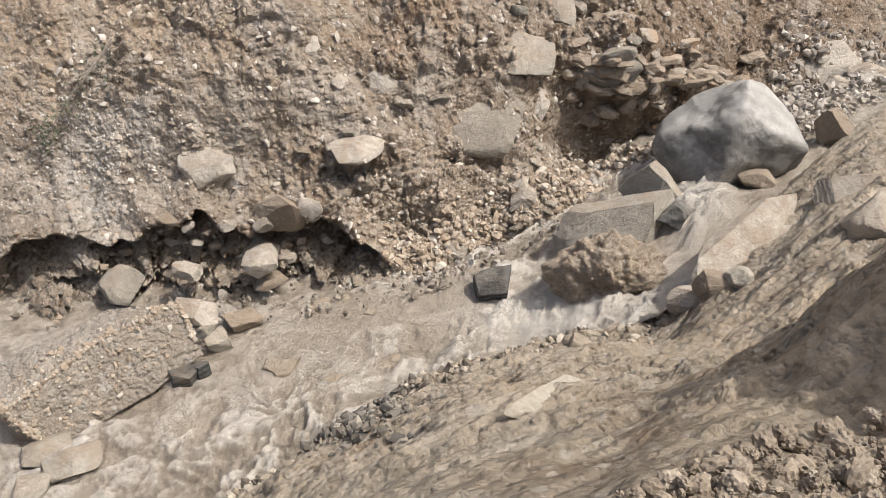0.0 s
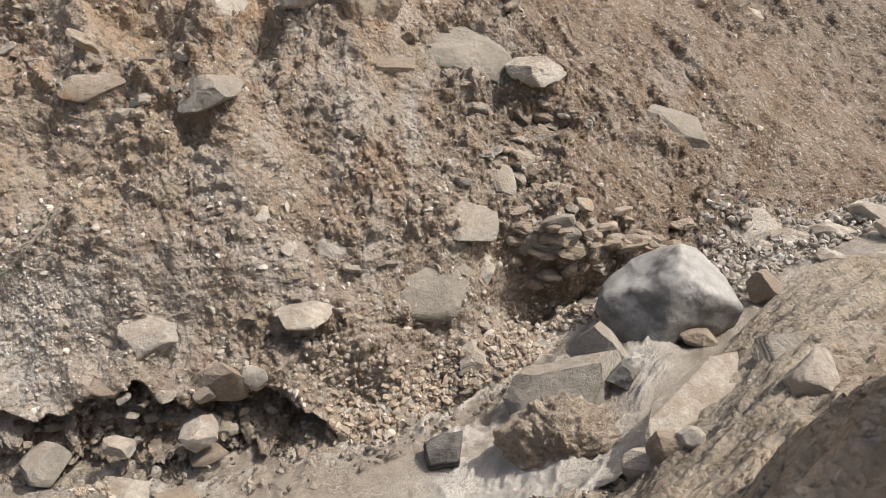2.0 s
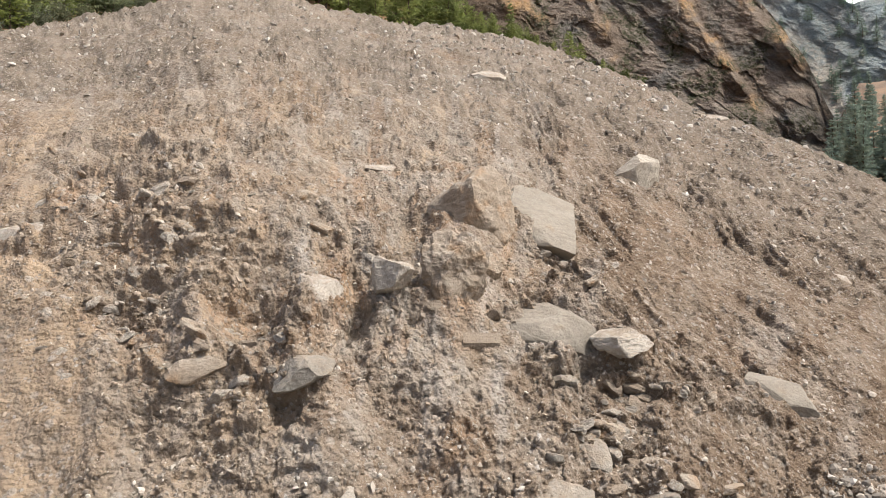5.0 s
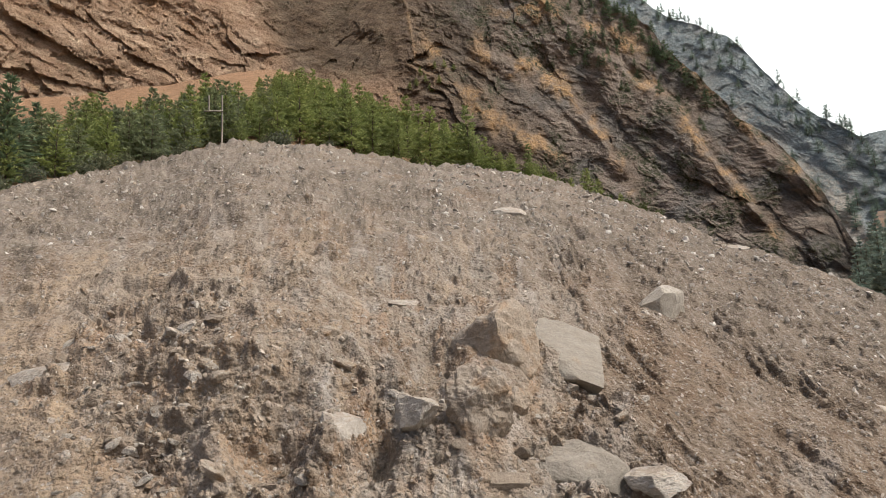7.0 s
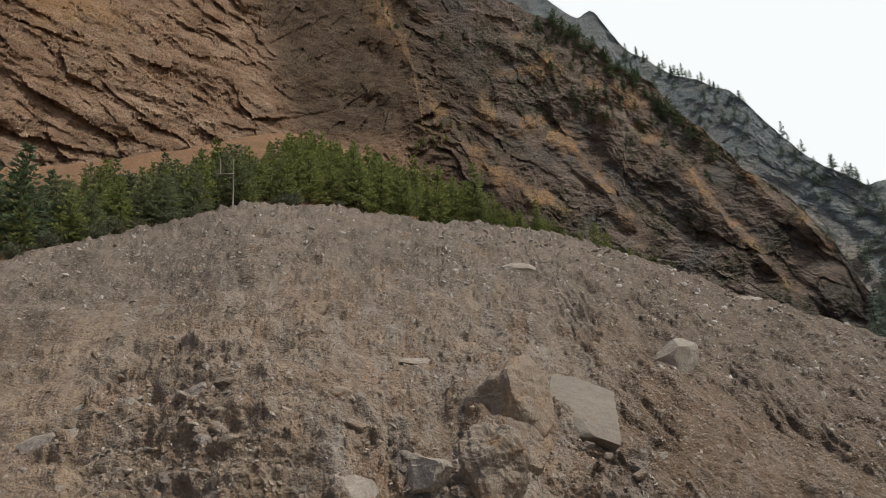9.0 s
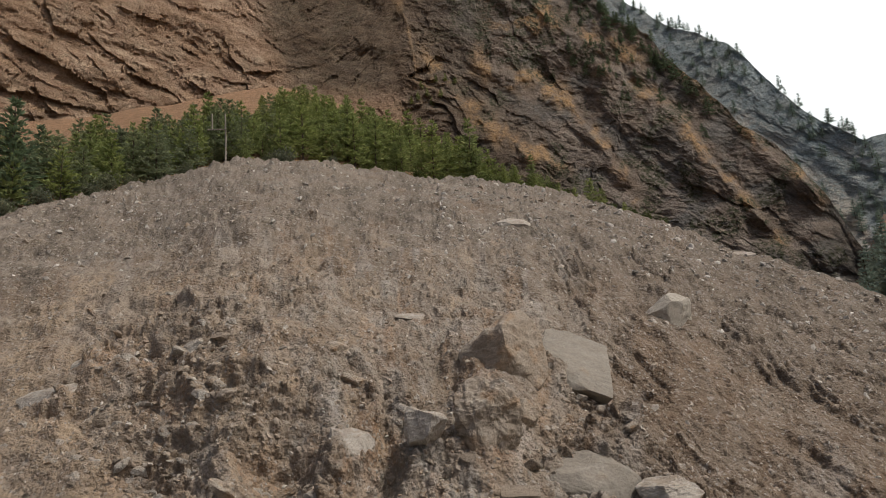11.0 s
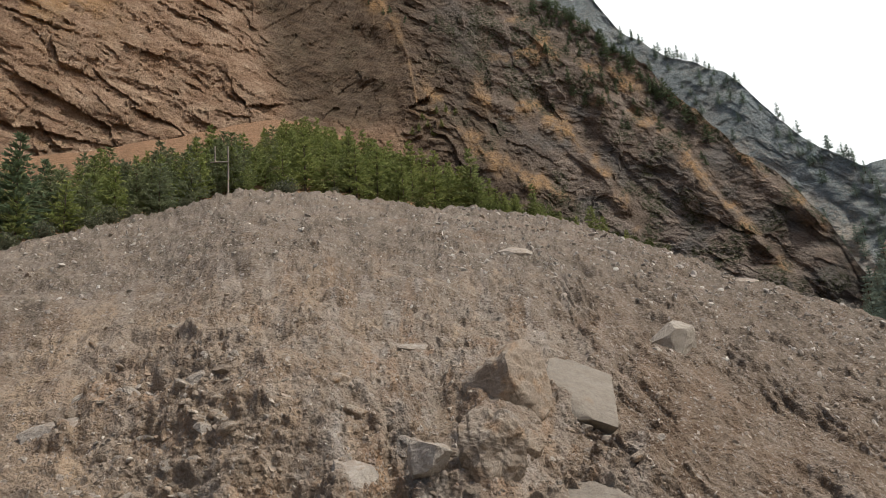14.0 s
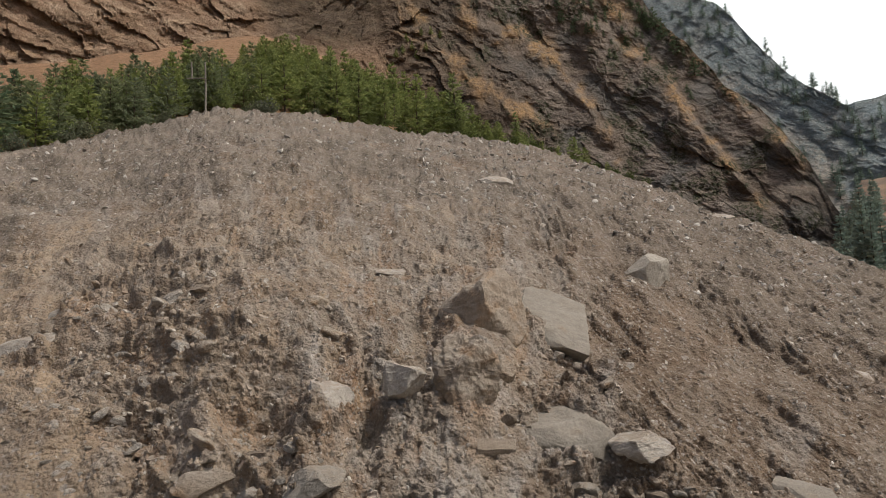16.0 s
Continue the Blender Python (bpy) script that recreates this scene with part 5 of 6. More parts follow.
def in_slope(name, label, b, e, wide, high, mat, seed, deep=0.8, out=0.1, roll=0.0, jut=False, category="rock", group="", **how):
    """A rock bedded in the slope, its broad side along the ground; wide and high are degrees as the station sees it."""
    p, n = on_slope(b, e)
    d = (p - EYE).length
    if jut:
        w, h = 1.1 * wide * DEG * d, 1.1 * high * DEG * d
        return boulder(name, label, p + n * ((out - 0.34) * min(w, deep * w)), b, (w, deep * w, h), mat, seed, roll=roll, category=category, group=group, **how)
    n = lie_of_slope(b, e)
    m = (n * 0.75 + Vector((-math.sin(b * DEG), -math.cos(b * DEG), 0.9)).normalized() * 0.25).normalized()
    across = Vector((0, 0, 1)).cross(m).normalized()
    up = m.cross(across)
    view = (p - EYE).normalized()
    w = 1.25 * wide * DEG * d
    h = 1.25 * high * DEG * d / max(0.6, abs((view.cross(across)).normalized().dot(up)))
    thick = max(0.42 * min(w, h), 0.5 * deep * min(w, h))
    turn = Matrix((across, up, m)).transposed().to_4x4()
    ob = new(name, rock_mesh(seed, w / 2, h / 2, thick / 2, mat, **how))
    ob.matrix_basis = Matrix.Translation(p + m * thick * (out - 0.4)) @ turn @ Euler((0, 0, radians(-roll))).to_matrix().to_4x4()
    return tagged(ob, label, category, group)


def laid(name, label, start, end, wide, thick, mat, seed, tilt=0.9, turn=0.0, category="rock", group="", **how):
    """A long block between two points, its broad face turned to the open side and upwards."""
    x = end - start
    mid = (start + end) / 2
    out = Vector((-mid.x, -mid.y, 0)).normalized()
    z = (out + Vector((0, 0, tilt)) + turn * x.normalized())
    length = x.length
    x.normalize()
    z = (z - x * z.dot(x)).normalized()
    ob = new(name, rock_mesh(seed, length / 2, wide / 2, thick / 2, mat, **how))
    ob.matrix_basis = Matrix.Translation(mid) @ Matrix((x, z.cross(x), z)).transposed().to_4x4()
    return tagged(ob, label, category, group)


def over_water(b, e, up):
    """The point at this bearing and elevation that lies so far above the water."""
    z = float(water_z(np.array([b]))[0]) + up
    d = -z / math.tan(radians(-e))
    return Vector((d * math.sin(b * DEG), d * math.cos(b * DEG), z + EYE.z))


def in_river(name, label, b, e, wide, high, mat, seed, deep=0.8, lift=0.2, **how):
    z = float(water_z(np.array([b]))[0])
    d = -z / math.tan(radians(-e))
    w, h = wide * DEG * d / math.cos(radians(e)), high * DEG * d / math.cos(radians(e))
    at = Vector((d * math.sin(radians(b)), d * math.cos(radians(b)), z + EYE.z + lift * h))
    return boulder(name, label, at, b, (w, deep * w, h), mat, seed, **how)


# the great boulder at the head of the rapids and the blocks below it
in_river("river_boulder", "huge smooth grey boulder with white bands standing in the river", 24.5, -26.8, 11.4, 9.0, BOULDER, 11, deep=0.85, lift=0.32, peak=0.26, round_=0.075, level=6, cuts=0, smooth=True, wear=0.012, lumps=0.08, layered=0.006,
         planes=((-0.72, -0.15, 0.68, 0.66), (-0.35, -0.55, 0.72, 0.74), (0.66, -0.15, 0.72, 0.58), (0.45, -0.85, 0.25, 0.62), (-0.5, -0.85, 0.05, 0.66), (0.7, -0.62, -0.3, 0.5), (0.9, 0.3, 0.2, 0.72)))
laid("angular_block", "upright angular grey slab beside the great boulder", over_water(16.2, -29.6, 0.35), over_water(21.0, -28.2, 0.75), 1.5, 0.5, ROCK_GREY, 12, tilt=0.35, boxy=0.9, cuts=5, level=5, lumps=0.02)
laid("long_block", "long wedge of grey rock at the edge of the rapids", over_water(10.4, -34.4, 0.4), over_water(21.2, -29.8, 0.5), 1.6, 1.3, ROCK_GREY, 13, tilt=0.5, boxy=0.95, cuts=6, level=6, layered=0.012, lumps=0.03, wear=0.015)
FROTH = material("brown_froth", 0.5)
_p = place_of(FROTH)
paint(FROTH, blend(FROTH, clouds(FROTH, _p, 7.0, 8, 0.8, 0.4, 0.6), (0.3, 0.225, 0.155), (0.62, 0.53, 0.43)))
relief(FROTH, [(clouds(FROTH, _p, 8.0, 9, 0.8, 0, 1), 1.0, 0.25), (clouds(FROTH, _p, 30.0, 5, 0.75, 0, 1), 1.0, 0.05)])
froth = new("froth", rock_mesh(114, 1.25, 0.8, 0.95, FROTH, level=7, cuts=0, keep=0.7, lumps=0.2, wear=0.09, pebbly=1.1, smooth=True))
froth.matrix_basis = Matrix.Translation(over_water(16.2, -36.0, 0.2)) @ facing(16.0, 8)
froth.parent = water
laid("wedge_rock", "dark wet wedge of rock in the rapids", over_water(19.8, -31.6, 0.35), over_water(22.0, -29.6, 0.6), 0.7, 0.6, ROCK_DARK, 113, tilt=0.9, boxy=0.6, cuts=8, level=5)
in_river("banded_rock", "dark banded slab of rock tilted in the water", 4.9, -38.3, 4.1, 2.9, ROCK_DARK, 14, lift=0.25, boxy=0.8, cuts=5, roll=-25, lean=20)
in_river("mid_boulder", "small dark boulder beside the great one", 30.8, -23.2, 3.0, 2.8, ROCK_TAN, 15, lift=0.4, boxy=0.3)
in_river("mid_boulder", "brown boulder in the rapids", 26.4, -27.2, 3.2, 1.8, ROCK_TAN, 16, lift=0.3, boxy=0.3)
for b, e, w, h, s in ((32.0, -18.6, 3.0, 1.3, 17), (34.5, -17.6, 3.6, 1.4, 18), (36.6, -16.2, 3.0, 2.0, 19), (35.0, -19.4, 2.4, 1.2, 20), (30.4, -19.6, 2.2, 1.1, 10), (38.4, -17.0, 3.0, 1.6, 9)):
    in_river("upstream_boulder", "pale boulder in the stony river bed", b, e, w, h, ROCK_PALE, s, lift=0.3, group="boulders in the river bed")
# rocks drowned by muddy water
for b, e, w, h, s in ((-17.0, -43.0, 3.2, 3.6, 21), (-5.8, -43.6, 2.0, 2.0, 22), (-11.8, -44.6, 2.0, 1.0, 23), (-7.5, -39.6, 1.2, 0.8, 24), (-12.6, -38.8, 2.2, 0.9, 25), (-10.0, -38.4, 1.0, 1.2, 26)):
    in_river("drowned_rock", "mud-coated rock awash in the river", b, e, 1.1 * w, 0.6 * h, ROCK_MUD, s, lift=-0.1, level=5, cuts=8, lumps=0.12, smooth=True, group="rocks awash in the river")

# the block of cemented debris at the water's edge
laid("debris_block", "big fallen block of cemented gravel and clay", over_water(-44.5, -39.4, 0.75), over_water(-25.2, -38.4, 0.75), 2.25, 1.0, CEMENTED, 31, tilt=1.0, level=7, pebbly=0.35, boxy=1.0, cuts=4, keep=0.7, wear=0.008, lumps=0.025, category="debris block")
for b, e, w, h, m, s in ((-20.0, -39.4, 3.6, 2.6, ROCK_TAN, 33), (-22.8, -40.6, 2.4, 2.8, ROCK_GREY, 34), (-21.4, -37.0, 1.2, 1.6, ROCK_PALE, 35),
                         (-26.6, -42.3, 3.0, 2.0, ROCK_DARK, 36), (-25.0, -42.3, 1.6, 2.2, ROCK_DARK, 37), (-40.0, -43.4, 4.2, 2.2, ROCK_GREY, 38), (-42.5, -45.5, 3.6, 3.0, ROCK_PALE, 39), (-38.5, -45.0, 5.0, 2.2, ROCK_GREY, 40)):
    in_river("edge_rock", "angular rock jammed at the water's edge", b, e, 0.8 * w, 0.75 * h, m, s, lift=0.4, boxy=0.6, layered=0.02, lumps=0.03, group="rocks at the water's edge")

laid("edge_rock", "pale angular slab lying on the fallen block", over_water(-26.4, -36.4, 1.1), over_water(-22.2, -38.2, 0.8), 0.62, 0.36, ROCK_PALE, 32, tilt=1.2, boxy=0.8, cuts=6, level=5, lumps=0.02, group="rocks at the water's edge")


def in_cut(label, b, e, w, h, mat, seed, back=0.75, **how):
    d = float(toe_d(np.array([b]))[0]) + back
    at = Vector((d * math.sin(b * DEG), d * math.cos(b * DEG), EYE.z + d * math.tan(e * DEG)))
    k = d * DEG / math.cos(e * DEG)
    boulder("cut_rock", label, at, b, (w * k, 0.8 * w * k, h * k), mat, seed, group="rocks in the undercut", lumps=0.03, **how)


in_cut("pale angular boulder caught in the undercut", -17.4, -34.6, 3.0, 2.1, ROCK_PALE, 241, 0.3, boxy=0.7, roll=-12)
in_cut("pale slab stuck in the undercut", -24.0, -34.2, 2.6, 1.3, ROCK_PALE, 242, 0.3, boxy=0.7, roll=24)
in_cut("grey boulder in the shade of the undercut", -29.6, -34.2, 3.6, 2.8, ROCK_GREY, 243, 0.5, boxy=0.3, roll=-30)
in_cut("tan slab in the shade of the undercut", -16.8, -36.2, 3.0, 1.4, ROCK_TAN, 244, 0.4, boxy=0.4, roll=-16)
rng = random.Random(77)
for k in range(52):
    b = rng.uniform(-37, -7)
    lo_, hi_ = float(lip_e(np.array([b]))[0]) - 1.2, -36.4
    if lo_ < hi_ + 0.4:
        continue
    w = rng.uniform(0.4, 1.2)
    in_cut("stone bedded in the wall of the undercut", b, rng.uniform(hi_, lo_), w, w * rng.uniform(0.4, 0.8), rng.choice((ROCK_GREY, ROCK_TAN, ROCK_TAN)), 260 + k, rng.uniform(0.9, 1.5), boxy=0.6, level=3, roll=rng.uniform(-35, 35))

# rocks bedded in the slope
for name, label, b, e, w, h, m, s, kw in (
        ("bedded_slab", "smooth grey slab sticking out of the slope", 3.2, -25.0, 7.0, 4.2, ROCK_SLATE, 51, dict(boxy=0.5, out=0.2, roll=12, level=5, deep=0.5)),
        ("bedded_boulder", "rounded pale boulder in the clay", -20.3, -26.6, 3.7, 2.8, ROCK_PALE, 52, dict(out=0.3, smooth=True)),
        ("bedded_slab", "flat ledge of pale rock in the clay", -7.8, -27.4, 4.4, 1.6, ROCK_PALE, 53, dict(jut=True, out=0.3, boxy=0.5)),
        ("bedded_boulder", "pale boulder in the dark undercut", -17.5, -34.6, 3.4, 2.1, ROCK_PALE, 54, dict(out=0.35, boxy=0.4)),
        ("bedded_boulder", "grey stone in the dark undercut", -24.0, -34.0, 2.4, 1.4, ROCK_PALE, 55, dict(out=0.35, boxy=0.4)),
        ("bedded_boulder", "white stone at the foot of the slope", 7.2, -30.5, 1.9, 2.1, ROCK_PALE, 56, dict(out=0.4)),
        ("bedded_boulder", "pale angular stone in the slope", 8.1, -23.0, 1.6, 2.2, ROCK_PALE, 57, dict(out=0.35)),
        ("bedded_slab", "grey slab above the cave", 12.9, -20.6, 5.2, 2.2, ROCK_GREY, 58, dict(out=0.2, boxy=0.6, roll=-12)),
        ("bedded_slab", "grey block beside the cave", 7.0, -20.4, 5.0, 3.4, ROCK_GREY, 59, dict(out=0.1, boxy=0.5)),
        ("bedded_boulder", "pale boulder at the river's bend", 29.2, -18.0, 4.6, 2.2, ROCK_PALE, 60, dict(out=0.3)),
        ("bedded_boulder", "pale stone with a dark shadow under it", -5.0, -21.8, 2.8, 1.6, ROCK_PALE, 61, dict(out=0.3, boxy=0.4)),
        ("bedded_boulder", "small white stone in the slope", -8.6, -22.0, 1.2, 0.9, ROCK_PALE, 62, dict(out=0.4)),
        ("bedded_boulder", "pale stone by a ledge", -10.6, -19.5, 1.3, 1.3, ROCK_PALE, 63, dict(out=0.3)),
        ("bedded_boulder", "pale stone over the undercut", -12.4, -31.0, 2.2, 1.5, ROCK_PALE, 64, dict(out=0.3)),
        ("bedded_boulder", "tan stone over the undercut", -15.0, -31.0, 3.0, 1.9, ROCK_TAN, 65, dict(out=0.2)),
        ("outcrop", "rusty layered rock standing below the outcrop", -1.4, -3.6, 5.4, 6.4, ROCK_RUST, 171, dict(jut=True, out=0.36, deep=0.7, boxy=0.0, keep=0.6, cuts=16, level=6, layered=0.02, lumps=0.16, wear=0.06)),
        ("outcrop", "rusty broken block at the foot of the outcrop", 1.1, -2.6, 2.2, 2.6, ROCK_RUST, 172, dict(jut=True, out=0.5, boxy=0.3, layered=0.04, lumps=0.08)),
        ("bedded_slab", "big smooth grey-brown slab under gravel", 5.4, -6.1, 7.2, 5.0, ROCK_SLATE, 73, dict(out=0.22, boxy=0.2, level=6, cuts=10, roll=14, deep=1.1, lumps=0.06, keep=0.6)),
        ("bedded_slab", "bright pale tilted slab on the slope", 12.7, 5.1, 4.2, 3.4, PALE_SLAB, 74, dict(jut=True, out=0.35, deep=0.5, boxy=0.4, roll=-30, layered=0.0)),
        ("bedded_boulder", "pale triangular rock in the slope", -12.5, -2.9, 3.4, 2.6, ROCK_PALE, 75, dict(out=0.35)),
        ("outcrop", "weathered rock knob on the slope", -6.7, -3.6, 3.6, 3.4, ROCK_PALE, 76, dict(jut=True, out=0.4, boxy=0.0, keep=0.5, cuts=18, layered=0.025, lumps=0.1, wear=0.03)),
        ("bedded_slab", "thin flat stone jutting from the slope", 0.4, -7.8, 2.9, 1.1, ROCK_TAN, 77, dict(out=0.5, boxy=0.6)),
        ("bedded_slab", "dark jutting slab with a shadow under it", -13.9, -10.5, 4.8, 2.2, ROCK_GREY, 78, dict(jut=True, out=0.3, deep=0.6, boxy=0.3, roll=-22)),
        ("bedded_slab", "tan slab jutting from the slope", -21.7, -9.0, 4.0, 1.6, ROCK_RUST, 79, dict(out=0.25, boxy=0.4, roll=-8)),
        ("bedded_slab", "smooth tan slab at a hollow", 22.5, -11.3, 4.2, 2.6, ROCK_SLATE, 80, dict(out=0.2, boxy=0.4, roll=18, deep=0.5)),
        ("bedded_boulder", "pale stone on the gravel flank", 26.4, -3.0, 1.8, 1.2, ROCK_PALE, 81, dict(out=0.3)),
        ("bedded_boulder", "tan rock in the slope", 11.8, -9.0, 5.0, 2.2, ROCK_PALE, 82, dict(jut=True, out=0.1, deep=0.6, boxy=0.0, keep=0.5, lumps=0.1, layered=0.05)),
        ("bedded_slab", "long flat white stone on the slope", -7.2, 6.7, 2.2, 0.5, ROCK_PALE, 83, dict(out=0.6)),
        ("bedded_slab", "flat pale rock at the crest", 1.3, 13.4, 2.6, 0.9, ROCK_PALE, 84, dict(out=0.5)),
        ("bedded_boulder", "pale rock on the crest line", 18.6, 8.7, 1.6, 0.7, ROCK_PALE, 85, dict(out=0.5)),
        ("bedded_slab", "pale slab at the slope's shoulder", -33.0, 2.0, 4.6, 1.4, ROCK_PALE, 86, dict(out=0.4, boxy=0.4)),
        ("bedded_boulder", "dark stone over a hole", -21.8, 4.9, 1.6, 0.8, ROCK_TAN, 87, dict(jut=True, out=0.5)),
        ("bedded_boulder", "grey rock in the slope", 11.0, -14.0, 2.2, 1.7, ROCK_GREY, 88, dict(out=0.3)),
        ("bedded_boulder", "grey block in the slope", 9.0, -16.0, 2.0, 2.6, ROCK_GREY, 89, dict(out=0.2, boxy=0.5))):
    in_slope(name, label, b, e, w, h, m, s, group="rocks bedded in the slope", **{"layered": 0.014, "level": 5, "lumps": 0.025, "boxy": 0.4, **kw})

in_slope("outcrop", "rust-stained jagged outcrop on the slope", -0.4, 1.9, 6.4, 7.6, ROCK_RUST, 71, deep=0.8, out=0.55, jut=True, group="rocks bedded in the slope", boxy=0.0, cuts=6, keep=0.66, level=6, lumps=0.05, wear=0.03, layered=0.012,
         planes=((0.75, -0.6, 0.25, 0.42), (-0.7, -0.7, 0.1, 0.4), (-0.55, -0.2, 0.8, 0.5), (0.5, -0.5, 0.75, 0.62), (0.1, -0.9, -0.45, 0.5)))
in_slope("outcrop", "smooth grey rock face beside the outcrop", 4.9, 2.9, 6.2, 6.0, ROCK_SLATE, 72, deep=0.6, out=0.25, roll=38, group="rocks bedded in the slope", boxy=0.75, cuts=8, level=6, lumps=0.03, wear=0.012)

# shelves of broken rock over the cave
rng = random.Random(19)
for k in range(64):
    b, e = rng.uniform(10.0, 24.0), rng.uniform(-23.6, -18.2)
    if e < -22.5 and b < 17:
        continue
    in_slope("ledge_rock", "broken tan rock jutting over the cave", b, e, rng.uniform(0.8, 2.1), rng.uniform(0.45, 1.1), rng.choice((ROCK_TAN, ROCK_TAN, ROCK_RUST)), 500 + k, jut=True, out=rng.uniform(0.25, 0.55), boxy=0.3, roll=rng.uniform(-25, 25), level=4, layered=0.06, group="broken rock over the cave")

# near bank
BANK_GROUP = "rocks on the near bank"


def on_edge(b, e, up):
    return bank_at(b, e) + Vector((0, 0, up))


laid("bank_slab", "long smooth pale slab leaning on the bank's edge", over_water(23.4, -37.0, 0.45), over_water(29.4, -27.2, 1.15), 1.35, 0.45, ROCK_PALE, 95, tilt=0.7, boxy=0.9, cuts=5, level=6, lumps=0.025, layered=0.004, group=BANK_GROUP)
laid("bank_slab", "layered grey slab in the bank", over_water(31.6, -27.8, 1.1), over_water(36.4, -25.0, 1.2), 1.2, 0.3, ROCK_GREY, 96, tilt=0.9, boxy=0.8, cuts=6, level=6, lumps=0.03, layered=0.03, group=BANK_GROUP)
laid("bank_slab", "rounded pale slab in the bank", over_water(34.0, -28.9, 1.9), over_water(37.2, -26.4, 2.1), 1.0, 0.7, ROCK_PALE, 97, tilt=0.9, boxy=0.4, level=5, group=BANK_GROUP)
laid("bank_slab", "long thin pale stone lying on the bank", on_edge(7.0, -49.4, 0.2), on_edge(15.0, -45.5, 0.24), 0.3, 0.26, PALE_SLAB, 98, tilt=1.2, boxy=0.9, cuts=5, level=5, lumps=0.015, group=BANK_GROUP)
for name, label, b, e, w, h, m, s, kw in (
        ("bank_rock", "dark pointed stone at the water's edge", 13.8, -41.8, 2.6, 2.2, ROCK_MUD, 91, dict(roll=-25, boxy=0.3, planes=((-0.7, 0, 0.7, 0.2), (0.7, 0, 0.7, 0.3)))),
        ("bank_rock", "tan block on the edge of the bank", 25.7, -35.6, 3.2, 2.6, ROCK_TAN, 92, dict(boxy=0.8, roll=14)),
        ("bank_rock", "pale lump of rock at the edge of the bank", 24.2, -37.0, 3.8, 2.6, ROCK_PALE, 93, dict(boxy=0.3, roll=-20)),
        ("bank_rock", "pale pointed stone on the edge of the bank", 27.4, -34.4, 2.6, 2.0, PALE_SLAB, 94, dict(boxy=0.3, roll=30))):
    at = bank_at(b, e)
    d = (at - EYE).length
    at = at + Vector((0, 0, 0.18 * h * DEG * d))
    boulder(name, label, at, b, (w * DEG * d, 0.6 * w * DEG * d, h * DEG * d), m, s, group=BANK_GROUP, **{"layered": 0.01, "lumps": 0.03, "level": 5, **kw})


# ---- loose stones: single ones as pieces of the slope, the rest as one scatter ----
STONE_SHAPES = [rock_mesh(600 + k, 1, 0.8, 0.6, (ROCK_TAN, ROCK_PALE, ROCK_GREY, ROCK_PALE)[k % 4], level=3, cuts=14, keep=0.42, boxy=0.35, wear=0.03, lumps=0.03, layered=0.05 if k % 2 else 0.0) for k in range(16)]
rng = random.Random(29)


def drop_stone(parent, p, n, size):
    ob = new("stone", rng.choice(STONE_SHAPES))
    q = Euler((rng.uniform(-0.5, 0.5), rng.uniform(-0.5, 0.5), rng.uniform(0, 6.3))).to_matrix().to_4x4()
    ob.matrix_basis = Matrix.Translation(p - n * size * 0.12) @ q @ Matrix.Diagonal((size, size, size * rng.uniform(0.55, 1.0), 1))
    ob.parent = parent


# beds where the stones crowd: bearing, elevation, spread, how many, largest half size
BEDS = ((17.5, -20.2, 3.6, 1.0, 40, 0.42), (10.5, -15.2, 2.0, 1.2, 24, 0.36), (-27.0, 2.0, 5.0, 2.8, 60, 0.34), (-30.0, -3.0, 4.0, 2.6, 24, 0.3), (8.0, -31.0, 4.0, 2.4, 60, 0.26), (-18.0, -33.0, 8.0, 1.6, 36, 0.36), (-4.5, -22.5, 3.5, 1.8, 20, 0.26),
        (-20.0, -8.5, 6.0, 2.0, 24, 0.4), (14.0, -11.6, 6.0, 1.0, 26, 0.4), (-12.0, -27.5, 7.0, 2.4, 24, 0.24), (0.0, -2.0, 3.0, 3.0, 16, 0.32), (27.6, -19.6, 3.4, 0.9, 40, 0.28), (32.5, -18.8, 4.0, 0.8, 26, 0.26))
for b0, e0, sb0, se0, count, most in BEDS:
    for _ in range(count):
        b, e = rng.gauss(b0, sb0 * 0.7), rng.gauss(e0, se0 * 0.7)
        p, n = on_slope(b, e)
        drop_stone(slope, p, n, 0.06 + most * rng.random() ** 2.6)


BED_SHAPES = [rock_mesh(650 + k, 1, 0.8, 0.6, (ROCK_TAN, ROCK_RUST, ROCK_PALE, ROCK_RUST)[k % 4], level=3, cuts=16, keep=0.42, boxy=0.25, wear=0.05, lumps=0.06) for k in range(8)]


def jutting_stone(b, e, wide):
    p, n = on_slope(b, e)
    ob = new("stone", rng.choice(BED_SHAPES))
    turn = facing(b, rng.uniform(-50, 50), rng.uniform(-5, 40), rng.uniform(-30, 30))
    ob.matrix_basis = Matrix.Translation(p - n * wide * 0.3) @ turn @ Matrix.Diagonal((wide, 0.8 * wide, wide * rng.uniform(0.6, 1.0), 1))
    ob.parent = slope


for _ in range(150):
    b, e = rng.gauss(-26, 4.6), rng.uniform(-7.5, 9.0)
    if b > -37:
        jutting_stone(b, e, 0.14 + 0.5 * rng.random() ** 2.4)
for _ in range(110):
    b, e = rng.uniform(-20, 14), rng.uniform(-13, 6)
    jutting_stone(b, e, 0.12 + 0.4 * rng.random() ** 2.6)
for line, height, fade in SCARPS[:3]:
    for _ in range(26):
        b = rng.uniform(line[0][0], line[-1][0])
        jutting_stone(b, float(section(line)(np.array([b]))[0]) + rng.gauss(0.1, 0.35), 0.14 + 0.5 * rng.random() ** 2.0)


